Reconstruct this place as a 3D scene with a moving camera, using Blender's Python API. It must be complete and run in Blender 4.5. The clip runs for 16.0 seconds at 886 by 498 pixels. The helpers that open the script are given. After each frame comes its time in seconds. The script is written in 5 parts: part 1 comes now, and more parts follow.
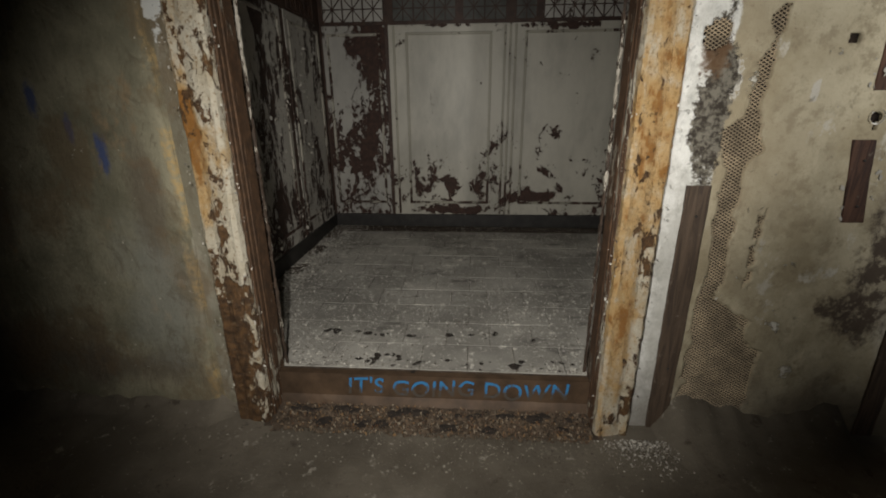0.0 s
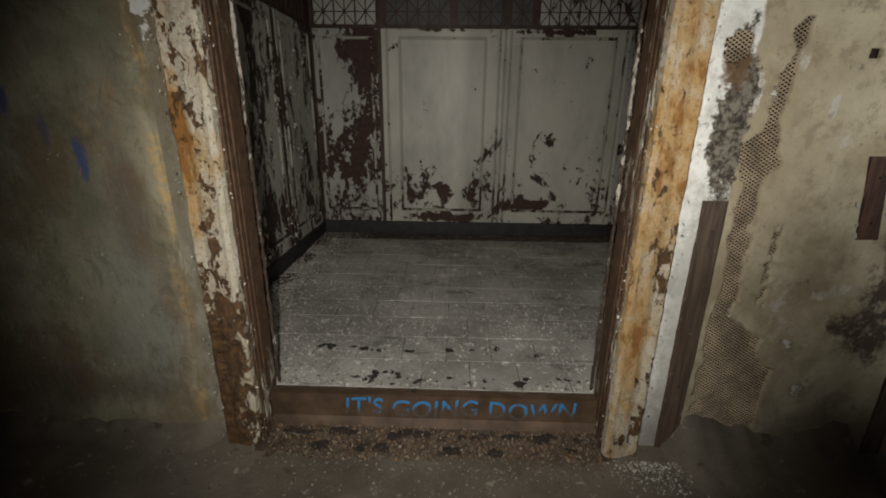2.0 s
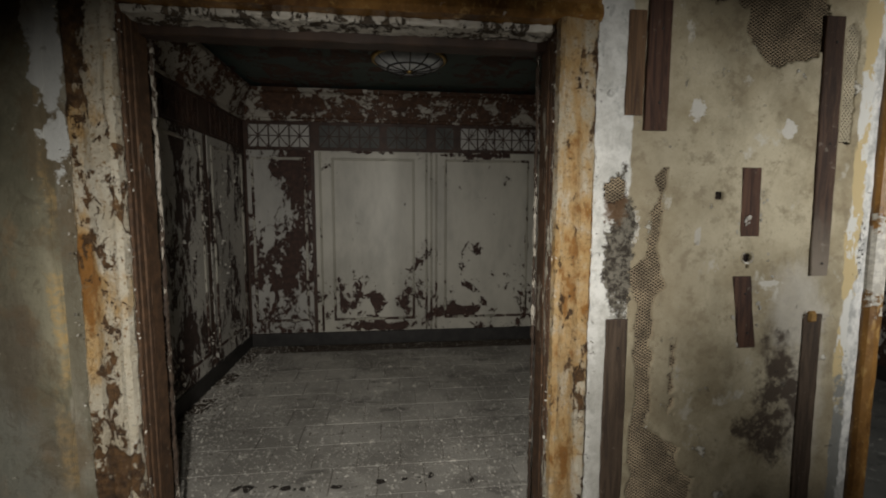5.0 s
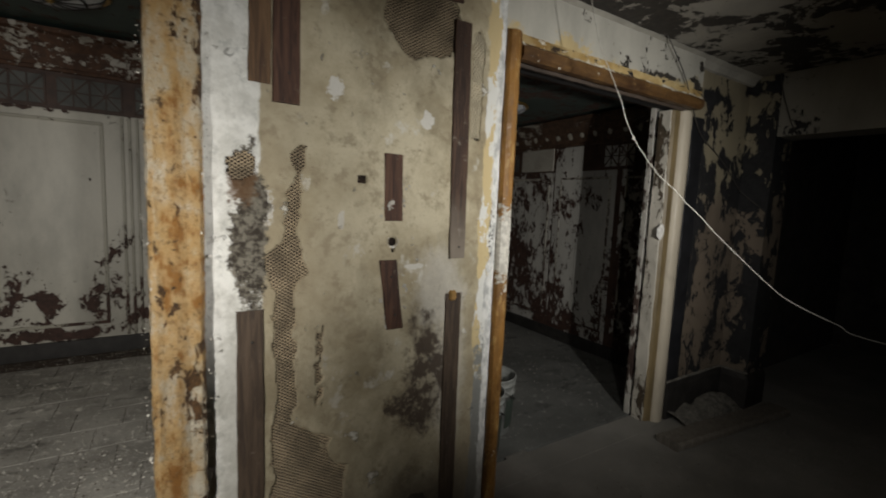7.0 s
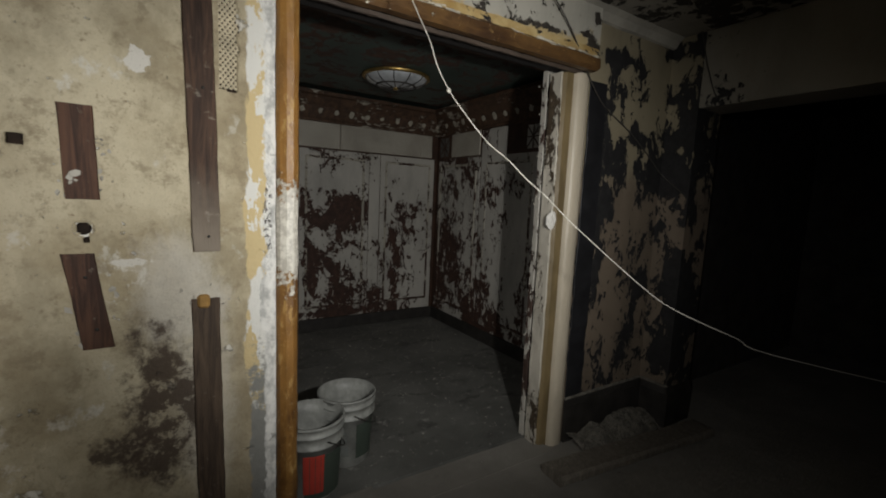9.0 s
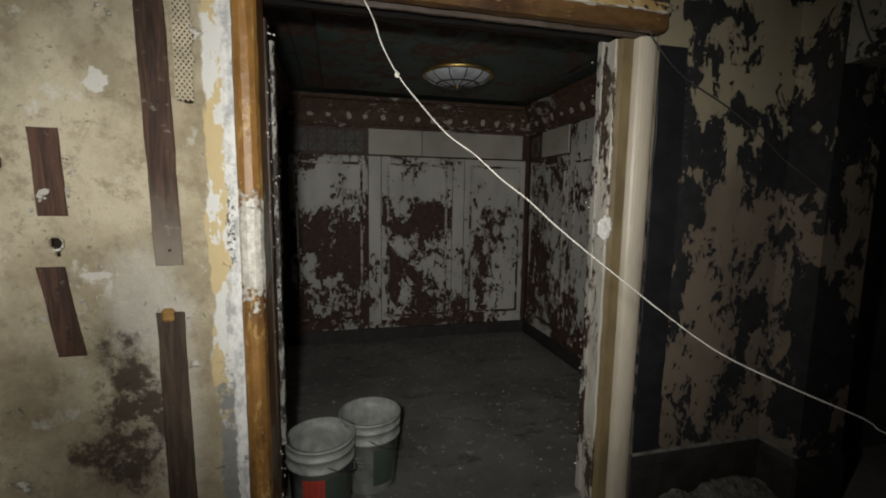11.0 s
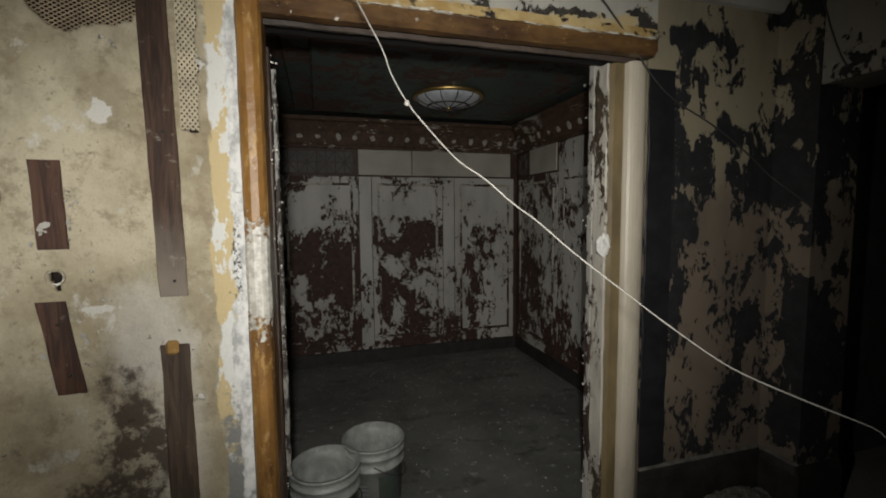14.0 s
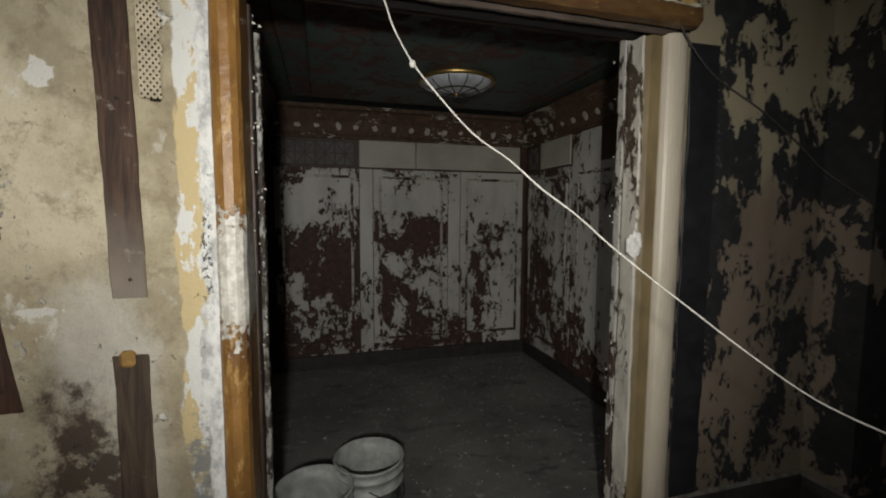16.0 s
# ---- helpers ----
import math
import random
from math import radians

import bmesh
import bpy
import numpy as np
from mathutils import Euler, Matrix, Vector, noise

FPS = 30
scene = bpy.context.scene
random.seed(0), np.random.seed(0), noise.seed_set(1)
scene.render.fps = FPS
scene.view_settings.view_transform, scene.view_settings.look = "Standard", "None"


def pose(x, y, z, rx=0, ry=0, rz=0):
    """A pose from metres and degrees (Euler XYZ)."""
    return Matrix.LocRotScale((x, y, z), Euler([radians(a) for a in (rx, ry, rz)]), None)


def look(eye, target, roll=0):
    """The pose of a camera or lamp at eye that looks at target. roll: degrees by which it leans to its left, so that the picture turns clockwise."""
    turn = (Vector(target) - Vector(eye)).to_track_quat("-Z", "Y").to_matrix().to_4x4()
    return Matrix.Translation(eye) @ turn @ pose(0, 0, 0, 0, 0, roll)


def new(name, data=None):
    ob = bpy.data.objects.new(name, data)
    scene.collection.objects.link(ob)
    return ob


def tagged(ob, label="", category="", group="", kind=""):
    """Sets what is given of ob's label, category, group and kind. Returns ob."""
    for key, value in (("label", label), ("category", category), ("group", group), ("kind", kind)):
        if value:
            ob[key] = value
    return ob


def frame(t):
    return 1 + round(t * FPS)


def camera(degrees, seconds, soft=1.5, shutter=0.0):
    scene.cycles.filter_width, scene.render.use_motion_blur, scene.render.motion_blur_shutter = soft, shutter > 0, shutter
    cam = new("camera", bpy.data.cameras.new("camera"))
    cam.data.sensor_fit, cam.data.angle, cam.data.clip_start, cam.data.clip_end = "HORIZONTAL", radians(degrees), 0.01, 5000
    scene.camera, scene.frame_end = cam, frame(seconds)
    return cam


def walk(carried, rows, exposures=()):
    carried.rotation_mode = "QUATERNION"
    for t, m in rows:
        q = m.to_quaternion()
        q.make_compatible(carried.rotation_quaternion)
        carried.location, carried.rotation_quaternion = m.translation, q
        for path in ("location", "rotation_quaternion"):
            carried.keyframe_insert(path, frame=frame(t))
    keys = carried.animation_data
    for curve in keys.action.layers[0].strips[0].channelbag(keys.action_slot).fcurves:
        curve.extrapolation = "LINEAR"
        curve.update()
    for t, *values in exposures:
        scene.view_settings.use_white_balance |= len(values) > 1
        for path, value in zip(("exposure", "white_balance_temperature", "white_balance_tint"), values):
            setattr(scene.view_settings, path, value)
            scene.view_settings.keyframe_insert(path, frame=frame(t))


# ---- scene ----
cam = camera(91.6, 16.0, soft=1.9, shutter=0.2)
PATH = [
    (0, (0.211, 0.199, 1.352), (0.076, 2.088, 0.71), -0.5),
    (0.5, (0.217, 0.201, 1.351), (0.088, 2.089, 0.704), -0.6),
    (1, (0.2, 0.21, 1.349), (0.075, 2.097, 0.698), -0.6),
    (1.5, (0.158, 0.253, 1.359), (0.031, 2.145, 0.723), -0.4),
    (2, (0.113, 0.286, 1.363), (0.059, 2.186, 0.739), 0.6),
    (2.5, (0.081, 0.302, 1.392), (0.097, 2.236, 0.883), 0.8),
    (3, (0.058, 0.31, 1.421), (0.079, 2.276, 1.053), 0.6),
    (5.3, (0.238, 0.232, 1.491), (0.552, 2.198, 1.305), 0.1),
    (5.5, (0.29, 0.211, 1.483), (0.679, 2.164, 1.299), 0.2),
    (6, (0.445, 0.147, 1.464), (1.007, 2.056, 1.262), 0.1),
    (6.5, (0.534, 0.184, 1.431), (1.427, 1.964, 1.243), 0.3),
    (7, (0.808, 0.219, 1.463), (1.862, 1.905, 1.248), 2.5),
    (7.5, (0.992, 0.213, 1.435), (2.216, 1.771, 1.159), 1.6),
    (8, (1.206, 0.189, 1.41), (2.371, 1.796, 1.161), 0.9),
    (8.2, (1.328, 0.155, 1.422), (2.491, 1.765, 1.183), 1.6),
    (10.3, (2.274, 0.268, 1.446), (2.994, 2.115, 1.181), 2.3),
    (10.5, (2.331, 0.259, 1.451), (2.984, 2.132, 1.19), 2.1),
    (11, (2.403, 0.226, 1.452), (2.878, 2.154, 1.216), 0.8),
    (11.5, (2.392, 0.229, 1.449), (2.731, 2.187, 1.222), -0.6),
    (12, (2.373, 0.234, 1.463), (2.736, 2.19, 1.261), 0.0),
    (12.5, (2.357, 0.23, 1.48), (2.783, 2.178, 1.325), -0.2),
    (13, (2.341, 0.235, 1.477), (2.855, 2.16, 1.314), -0.3),
    (13.5, (2.34, 0.23, 1.475), (2.923, 2.136, 1.308), -0.5),
    (14, (2.32, 0.24, 1.476), (2.871, 2.155, 1.314), -0.5),
    (14.5, (2.298, 0.259, 1.472), (2.843, 2.175, 1.295), -0.3),
    (15, (2.277, 0.276, 1.466), (2.916, 2.164, 1.296), 0.0),
    (15.5, (2.284, 0.315, 1.453), (3.005, 2.172, 1.268), 0.3),
    (16, (2.365, 0.471, 1.453), (2.905, 2.389, 1.283), 0.3),
]
# stops by which the clip's camera opens and closes
STOPS = [(0.0, -0.12), (2.0, -0.18), (3.2, -0.32), (5.3, -0.32), (6.0, -0.28), (6.6, -0.15), (7.2, -0.15), (8.2, -0.18), (10.3, 0.12), (12.0, -0.05), (14.0, 0.05), (16.0, 0.1)]
walk(cam, [(t, look(eye, target, roll)) for t, eye, target, roll in PATH], STOPS)

# ---------------------------------------------------------------- light
world = bpy.data.worlds.new("dark_building")
world.use_nodes = True
world.node_tree.nodes["Background"].inputs[0].default_value = (0.5, 0.55, 0.6, 1)
world.node_tree.nodes["Background"].inputs[1].default_value = 0.0015
scene.world = world


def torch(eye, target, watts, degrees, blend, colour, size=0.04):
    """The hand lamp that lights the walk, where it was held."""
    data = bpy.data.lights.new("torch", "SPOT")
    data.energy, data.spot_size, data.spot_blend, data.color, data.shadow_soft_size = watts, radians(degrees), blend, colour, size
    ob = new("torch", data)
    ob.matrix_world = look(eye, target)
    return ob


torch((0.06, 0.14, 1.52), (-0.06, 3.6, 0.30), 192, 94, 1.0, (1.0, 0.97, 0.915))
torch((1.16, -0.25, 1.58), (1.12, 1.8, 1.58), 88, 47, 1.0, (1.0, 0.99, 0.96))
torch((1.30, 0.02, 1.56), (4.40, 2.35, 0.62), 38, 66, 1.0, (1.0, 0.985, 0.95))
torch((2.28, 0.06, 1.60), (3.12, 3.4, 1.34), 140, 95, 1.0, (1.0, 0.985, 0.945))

# ---------------------------------------------------------------- node helpers


class Mat:
    """A small builder of node materials."""

    def __init__(self, name, rough=0.7, metal=0.0):
        self.m = bpy.data.materials.new(name)
        self.m.use_nodes = True
        self.t = self.m.node_tree
        self.b = self.t.nodes["Principled BSDF"]
        self.b.inputs["Roughness"].default_value = rough
        self.b.inputs["Metallic"].default_value = metal
        geo = self.t.nodes.new("ShaderNodeNewGeometry")
        self.pos = geo.outputs["Position"]

    def put(self, socket, v):
        if hasattr(v, "is_output"):
            self.t.links.new(v, socket)
        elif isinstance(v, tuple):
            socket.default_value = (*v, 1) if len(v) == 3 and len(socket.default_value) == 4 else v
        else:
            socket.default_value = v

    def math(self, op, a, b=0.0, c=0.0, clamp=False):
        n = self.t.nodes.new("ShaderNodeMath")
        n.operation, n.use_clamp = op, clamp
        for i, v in enumerate((a, b, c)):
            self.put(n.inputs[i], v)
        return n.outputs[0]

    def noise(self, scale, detail=5.0, rough=0.6, stretch=(1, 1, 1), shift=(0, 0, 0), warp=0.0):
        mp = self.t.nodes.new("ShaderNodeMapping")
        self.t.links.new(self.pos, mp.inputs[0])
        mp.inputs["Scale"].default_value = stretch
        mp.inputs["Location"].default_value = shift
        n = self.t.nodes.new("ShaderNodeTexNoise")
        self.t.links.new(mp.outputs[0], n.inputs["Vector"])
        n.inputs["Scale"].default_value, n.inputs["Detail"].default_value = scale, detail
        n.inputs["Roughness"].default_value, n.inputs["Distortion"].default_value = rough, warp
        return n.outputs["Fac"]

    def axes(self):
        n = self.t.nodes.new("ShaderNodeSeparateXYZ")
        self.t.links.new(self.pos, n.inputs[0])
        return n.outputs

    def step(self, v, lo, hi):
        n = self.t.nodes.new("ShaderNodeMapRange")
        n.interpolation_type = "SMOOTHSTEP"
        self.put(n.inputs["Value"], v)
        self.put(n.inputs["From Min"], lo)
        self.put(n.inputs["From Max"], hi)
        return n.outputs["Result"]

    def mix(self, fac, a, b):
        n = self.t.nodes.new("ShaderNodeMix")
        n.data_type = "RGBA"
        self.put(n.inputs["Factor"], fac)
        self.put(n.inputs[6], a)
        self.put(n.inputs[7], b)
        return n.outputs[2]

    def blob(self, centre, radii, wobble, soft=0.25):
        """1 inside an uneven patch round centre, 0 outside."""
        v = self.t.nodes.new("ShaderNodeVectorMath")
        v.operation = "SUBTRACT"
        self.t.links.new(self.pos, v.inputs[0])
        v.inputs[1].default_value = centre
        d = self.t.nodes.new("ShaderNodeVectorMath")
        d.operation = "DIVIDE"
        self.t.links.new(v.outputs[0], d.inputs[0])
        d.inputs[1].default_value = radii
        ln = self.t.nodes.new("ShaderNodeVectorMath")
        ln.operation = "LENGTH"
        self.t.links.new(d.outputs[0], ln.inputs[0])
        r = self.math("ADD", ln.outputs["Value"], self.math("MULTIPLY", self.math("SUBTRACT", wobble, 0.5), 3.0))
        return self.math("SUBTRACT", 1.0, self.step(r, 1.0 - soft, 1.0 + soft))

    def bump(self, height, distance, strength=1.0, over=None):
        n = self.t.nodes.new("ShaderNodeBump")
        n.inputs["Strength"].default_value, n.inputs["Distance"].default_value = strength, distance
        self.t.links.new(height, n.inputs["Height"])
        if over:
            self.t.links.new(over, n.inputs["Normal"])
        return n.outputs[0]

    def done(self, colour, normal=None, rough=None):
        self.put(self.b.inputs["Base Color"], colour)
        if normal is not None:
            self.t.links.new(normal, self.b.inputs["Normal"])
        if rough is not None:
            self.put(self.b.inputs["Roughness"], rough)
        return self.m


def shade(c, k):
    return tuple(min(1.0, v * k) for v in c)


def peel(name, top, under, bare, scale=7.0, stretch=(1, 1, 0.5), low=None, shift=(0, 0, 0), depth=0.0035, top_rough=0.5, third=None, third_bare=0.5, marks=(), tint=None):
    """Old paint (top) that flakes off an under-coat. bare: the share that is bare, 0 to 1; low=(z0, z1, amount): more of it towards z0;
    marks: (centre, radii, amount) of patches that are barer, or kept where the amount is negative;
    tint: (z0, z1, colour), a second top coat below z0."""
    q = Mat(name)
    big = q.noise(scale * 0.28, 3, 0.55, stretch, shift)
    fine = q.noise(scale, 8, 0.66, stretch, shift, 0.4)
    specks = q.noise(scale * 3.6, 6, 0.7, stretch, shift, 0.6)
    v = q.math("ADD", q.math("MULTIPLY", big, 0.50), q.math("ADD", q.math("MULTIPLY", fine, 0.62), q.math("MULTIPLY", q.math("SUBTRACT", specks, 0.5), 0.48)))
    v = q.math("SUBTRACT", v, 0.06)
    cut = 0.5 + (bare - 0.5) * 0.32
    if low:
        z = q.axes()[2]
        v = q.math("SUBTRACT", v, q.math("MULTIPLY", q.math("SUBTRACT", 1.0, q.step(z, low[0], low[1])), low[2]))
    for c, r, k in marks:
        v = q.math("SUBTRACT", v, q.math("MULTIPLY", q.blob(c, r, fine, 0.7), k))
    on = q.step(v, cut - 0.005, cut + 0.005)
    stain = q.noise(3.0, 6, 0.65, (1, 1, 0.4), (7, 3, 1))
    grit = q.noise(90, 4, 0.7)
    t = q.mix(q.step(stain, 0.38, 0.72), shade(top, 1.08), shade(top, 0.72))
    if tint:
        zz = q.math("ADD", q.axes()[2], q.math("MULTIPLY", q.math("SUBTRACT", q.noise(5, 6, 0.65), 0.5), 0.5))
        t = q.mix(q.step(zz, tint[0], tint[1]), q.mix(q.step(stain, 0.38, 0.72), shade(tint[2], 1.08), shade(tint[2], 0.72)), t)
    t = q.mix(q.math("MULTIPLY", grit, 0.35), t, shade(top, 0.6))
    u = q.mix(q.step(q.noise(22, 6, 0.7), 0.35, 0.7), shade(under, 0.6), shade(under, 1.35))
    if third:
        u = q.mix(q.step(q.noise(scale * 1.3, 7, 0.65, stretch, (3, 9, 2)), third_bare - 0.01, third_bare + 0.03), u, third)
    edge = q.math("SUBTRACT", q.step(v, cut - 0.02, cut - 0.004), on)
    u = q.mix(q.math("MULTIPLY", edge, 0.55), u, shade(under, 0.35))
    colour = q.mix(on, u, t)
    h = q.math("ADD", on, q.math("MULTIPLY", fine, 0.35))
    nor = q.bump(h, depth, 0.9, q.bump(grit, 0.0008, 0.5))
    return q.done(colour, nor, q.math("ADD", q.math("MULTIPLY", on, top_rough - 0.75), 0.75))


def plain(name, colour, rough=0.7, metal=0.0, vary=0.35, scale=12.0, relief=0.001, stretch=(1, 1, 1)):
    q = Mat(name, rough, metal)
    a, b = q.noise(scale, 7, 0.65, stretch), q.noise(scale * 6, 4, 0.7, stretch)
    c = q.mix(q.step(a, 0.3, 0.72), shade(colour, 1 - vary), shade(colour, 1 + vary))
    c = q.mix(q.math("MULTIPLY", b, vary), c, shade(colour, 0.55))
    return q.done(c, q.bump(b, relief, 0.8))


# ---------------------------------------------------------------- mesh helpers


def part(name, bm, material, parent=None, label=""):
    """One mesh object from bm, under parent."""
    me = bpy.data.meshes.new(name)
    bm.to_mesh(me)
    bm.free()
    me.materials.append(material)
    ob = new(name, me)
    ob.parent = parent
    return tagged(ob, label)


def thing(name, label, category, kind="", group="", at=(0, 0, 0)):
    ob = new(name)
    ob.location = at
    ob.empty_display_size = 0.1
    return tagged(ob, label, category, group, kind)


def box(bm, x0, x1, y0, y1, z0, z1, bevel=0.0):
    r = bmesh.ops.create_cube(bm, size=1.0, matrix=Matrix.Translation(((x0 + x1) / 2, (y0 + y1) / 2, (z0 + z1) / 2)) @ Matrix.Diagonal((abs(x1 - x0), abs(y1 - y0), abs(z1 - z0), 1)))
    if bevel:
        es = list({e for v in r["verts"] for e in v.link_edges})
        bmesh.ops.bevel(bm, geom=es, offset=bevel, segments=1, affect="EDGES", profile=0.5)
    return bm


def slab(x0, x1, y0, y1, z0, z1, bevel=0.003):
    return box(bmesh.new(), x0, x1, y0, y1, z0, z1, bevel)


def run(profile, axis, a0, a1, steps=1, jag=0.0, seed=0, bm=None, freq=9.0, fine=0.5):
    """A closed profile drawn along an axis; jag makes its skin uneven, in metres. Profile points are the other two coordinates, in xyz order."""
    bm = bm or bmesh.new()
    rings = []
    for i in range(steps + 1):
        a = a0 + (a1 - a0) * i / steps
        ring = []
        for k, (u, v) in enumerate(profile):
            if jag:
                du = noise.noise((u * 31 + seed, v * 31, a * freq)) + fine * noise.noise((u * 70, v * 70 + seed, a * freq * 5))
                dv = noise.noise((u * 31, v * 31 + seed + 40, a * freq)) + fine * noise.noise((u * 70 + 9, v * 70 + seed, a * freq * 5))
            else:
                du = dv = 0
            p = {"x": (a, u + jag * du, v + jag * dv), "y": (u + jag * du, a, v + jag * dv), "z": (u + jag * du, v + jag * dv, a)}[axis]
            ring.append(bm.verts.new(p))
        rings.append(ring)
    n = len(profile)
    for r0, r1 in zip(rings, rings[1:]):
        for k in range(n):
            bm.faces.new((r0[k], r0[(k + 1) % n], r1[(k + 1) % n], r1[k]))
    bm.faces.new(rings[0][::-1])
    bm.faces.new(rings[-1])
    bmesh.ops.recalc_face_normals(bm, faces=bm.faces)
    return bm


def rect(u0, u1, v0, v1, cut=0.006, n=1):
    """A rectangle with chamfered corners, with n pieces a side."""
    p = [(u0 + cut, v0), (u1 - cut, v0), (u1, v0 + cut), (u1, v1 - cut), (u1 - cut, v1), (u0 + cut, v1), (u0, v1 - cut), (u0, v0 + cut)]
    if n == 1:
        return p
    out = []
    for (a, b), (c, d) in zip(p, p[1:] + p[:1]):
        m = n if abs(a - c) + abs(b - d) > 3 * cut else 1
        out += [(a + (c - a) * i / m, b + (d - b) * i / m) for i in range(m)]
    return out


def tube(points, radius, bm=None, sides=7, smooth=4, wobble=0.0):
    """A round cord through points."""
    bm = bm or bmesh.new()
    pts = [Vector(p) for p in points]
    fine = []
    for i in range(len(pts) - 1):
        p0, p1, p2, p3 = pts[max(i - 1, 0)], pts[i], pts[i + 1], pts[min(i + 2, len(pts) - 1)]
        for k in range(smooth):
            t = k / smooth
            fine.append(0.5 * (2 * p1 + (p2 - p0) * t + (2 * p0 - 5 * p1 + 4 * p2 - p3) * t * t + (3 * p1 - p0 - 3 * p2 + p3) * t ** 3))
    fine.append(pts[-1])
    rings = []
    for i, p in enumerate(fine):
        d = (fine[min(i + 1, len(fine) - 1)] - fine[max(i - 1, 0)]).normalized()
        side = d.cross(Vector((0.3, 1, 0.2))).normalized()
        up = d.cross(side)
        r = radius * (1 + wobble * noise.noise(p * 60))
        rings.append([bm.verts.new(p + r * (math.cos(a) * side + math.sin(a) * up)) for a in (2 * math.pi * k / sides for k in range(sides))])
    for r0, r1 in zip(rings, rings[1:]):
        for k in range(sides):
            bm.faces.new((r0[k], r0[(k + 1) % sides], r1[(k + 1) % sides], r1[k])).smooth = True
    bm.faces.new(rings[0][::-1])
    bm.faces.new(rings[-1])
    return bm


def lathe(outline, centre, sides=40, bm=None):
    """A turned body about the upright axis; outline: (radius, height) pairs."""
    bm = bm or bmesh.new()
    rings = []
    for r, h in outline:
        rings.append([bm.verts.new((centre[0] + r * math.cos(a), centre[1] + r * math.sin(a), centre[2] + h)) for a in (2 * math.pi * k / sides for k in range(sides))])
    for r0, r1 in zip(rings, rings[1:]):
        for k in range(sides):
            bm.faces.new((r0[k], r0[(k + 1) % sides], r1[(k + 1) % sides], r1[k])).smooth = True
    return bm


def flakes(count, place, size, seed, lift=0.004, up=True):
    """Loose paint chips: small curled shards. place(rng) gives a spot and the way that it faces."""
    rng = random.Random(seed)
    verts, faces = [], []
    for _ in range(count):
        p, nrm = place(rng)
        if p is None:
            continue
        nrm = Vector(nrm)
        a = nrm.orthogonal().normalized()
        b = nrm.cross(a)
        turn = rng.uniform(0, 6.28)
        a, b = math.cos(turn) * a + math.sin(turn) * b, math.cos(turn) * b - math.sin(turn) * a
        s = size * rng.uniform(0.25, 1.0) ** 2.4
        k0 = len(verts)
        n = rng.choice((4, 5, 5, 6))
        for k in range(n):
            t = 2 * math.pi * k / n
            r = s * rng.uniform(0.55, 1.1)
            verts.append(Vector(p) + a * (r * math.cos(t)) + b * (0.7 * r * math.sin(t)) + nrm * (lift * rng.uniform(0.15, 1.2)))
        verts.append(Vector(p) + nrm * lift * rng.uniform(0.1, 1.3))
        faces += [(k0 + k, k0 + (k + 1) % n, k0 + n) for k in range(n)]
    me = bpy.data.meshes.new("chips")
    me.from_pydata([tuple(v) for v in verts], [], faces)
    bm = bmesh.new()
    bm.from_mesh(me)
    bpy.data.meshes.remove(me)
    return bm


# ---------------------------------------------------------------- materials
BROWN = (0.055, 0.026, 0.017)


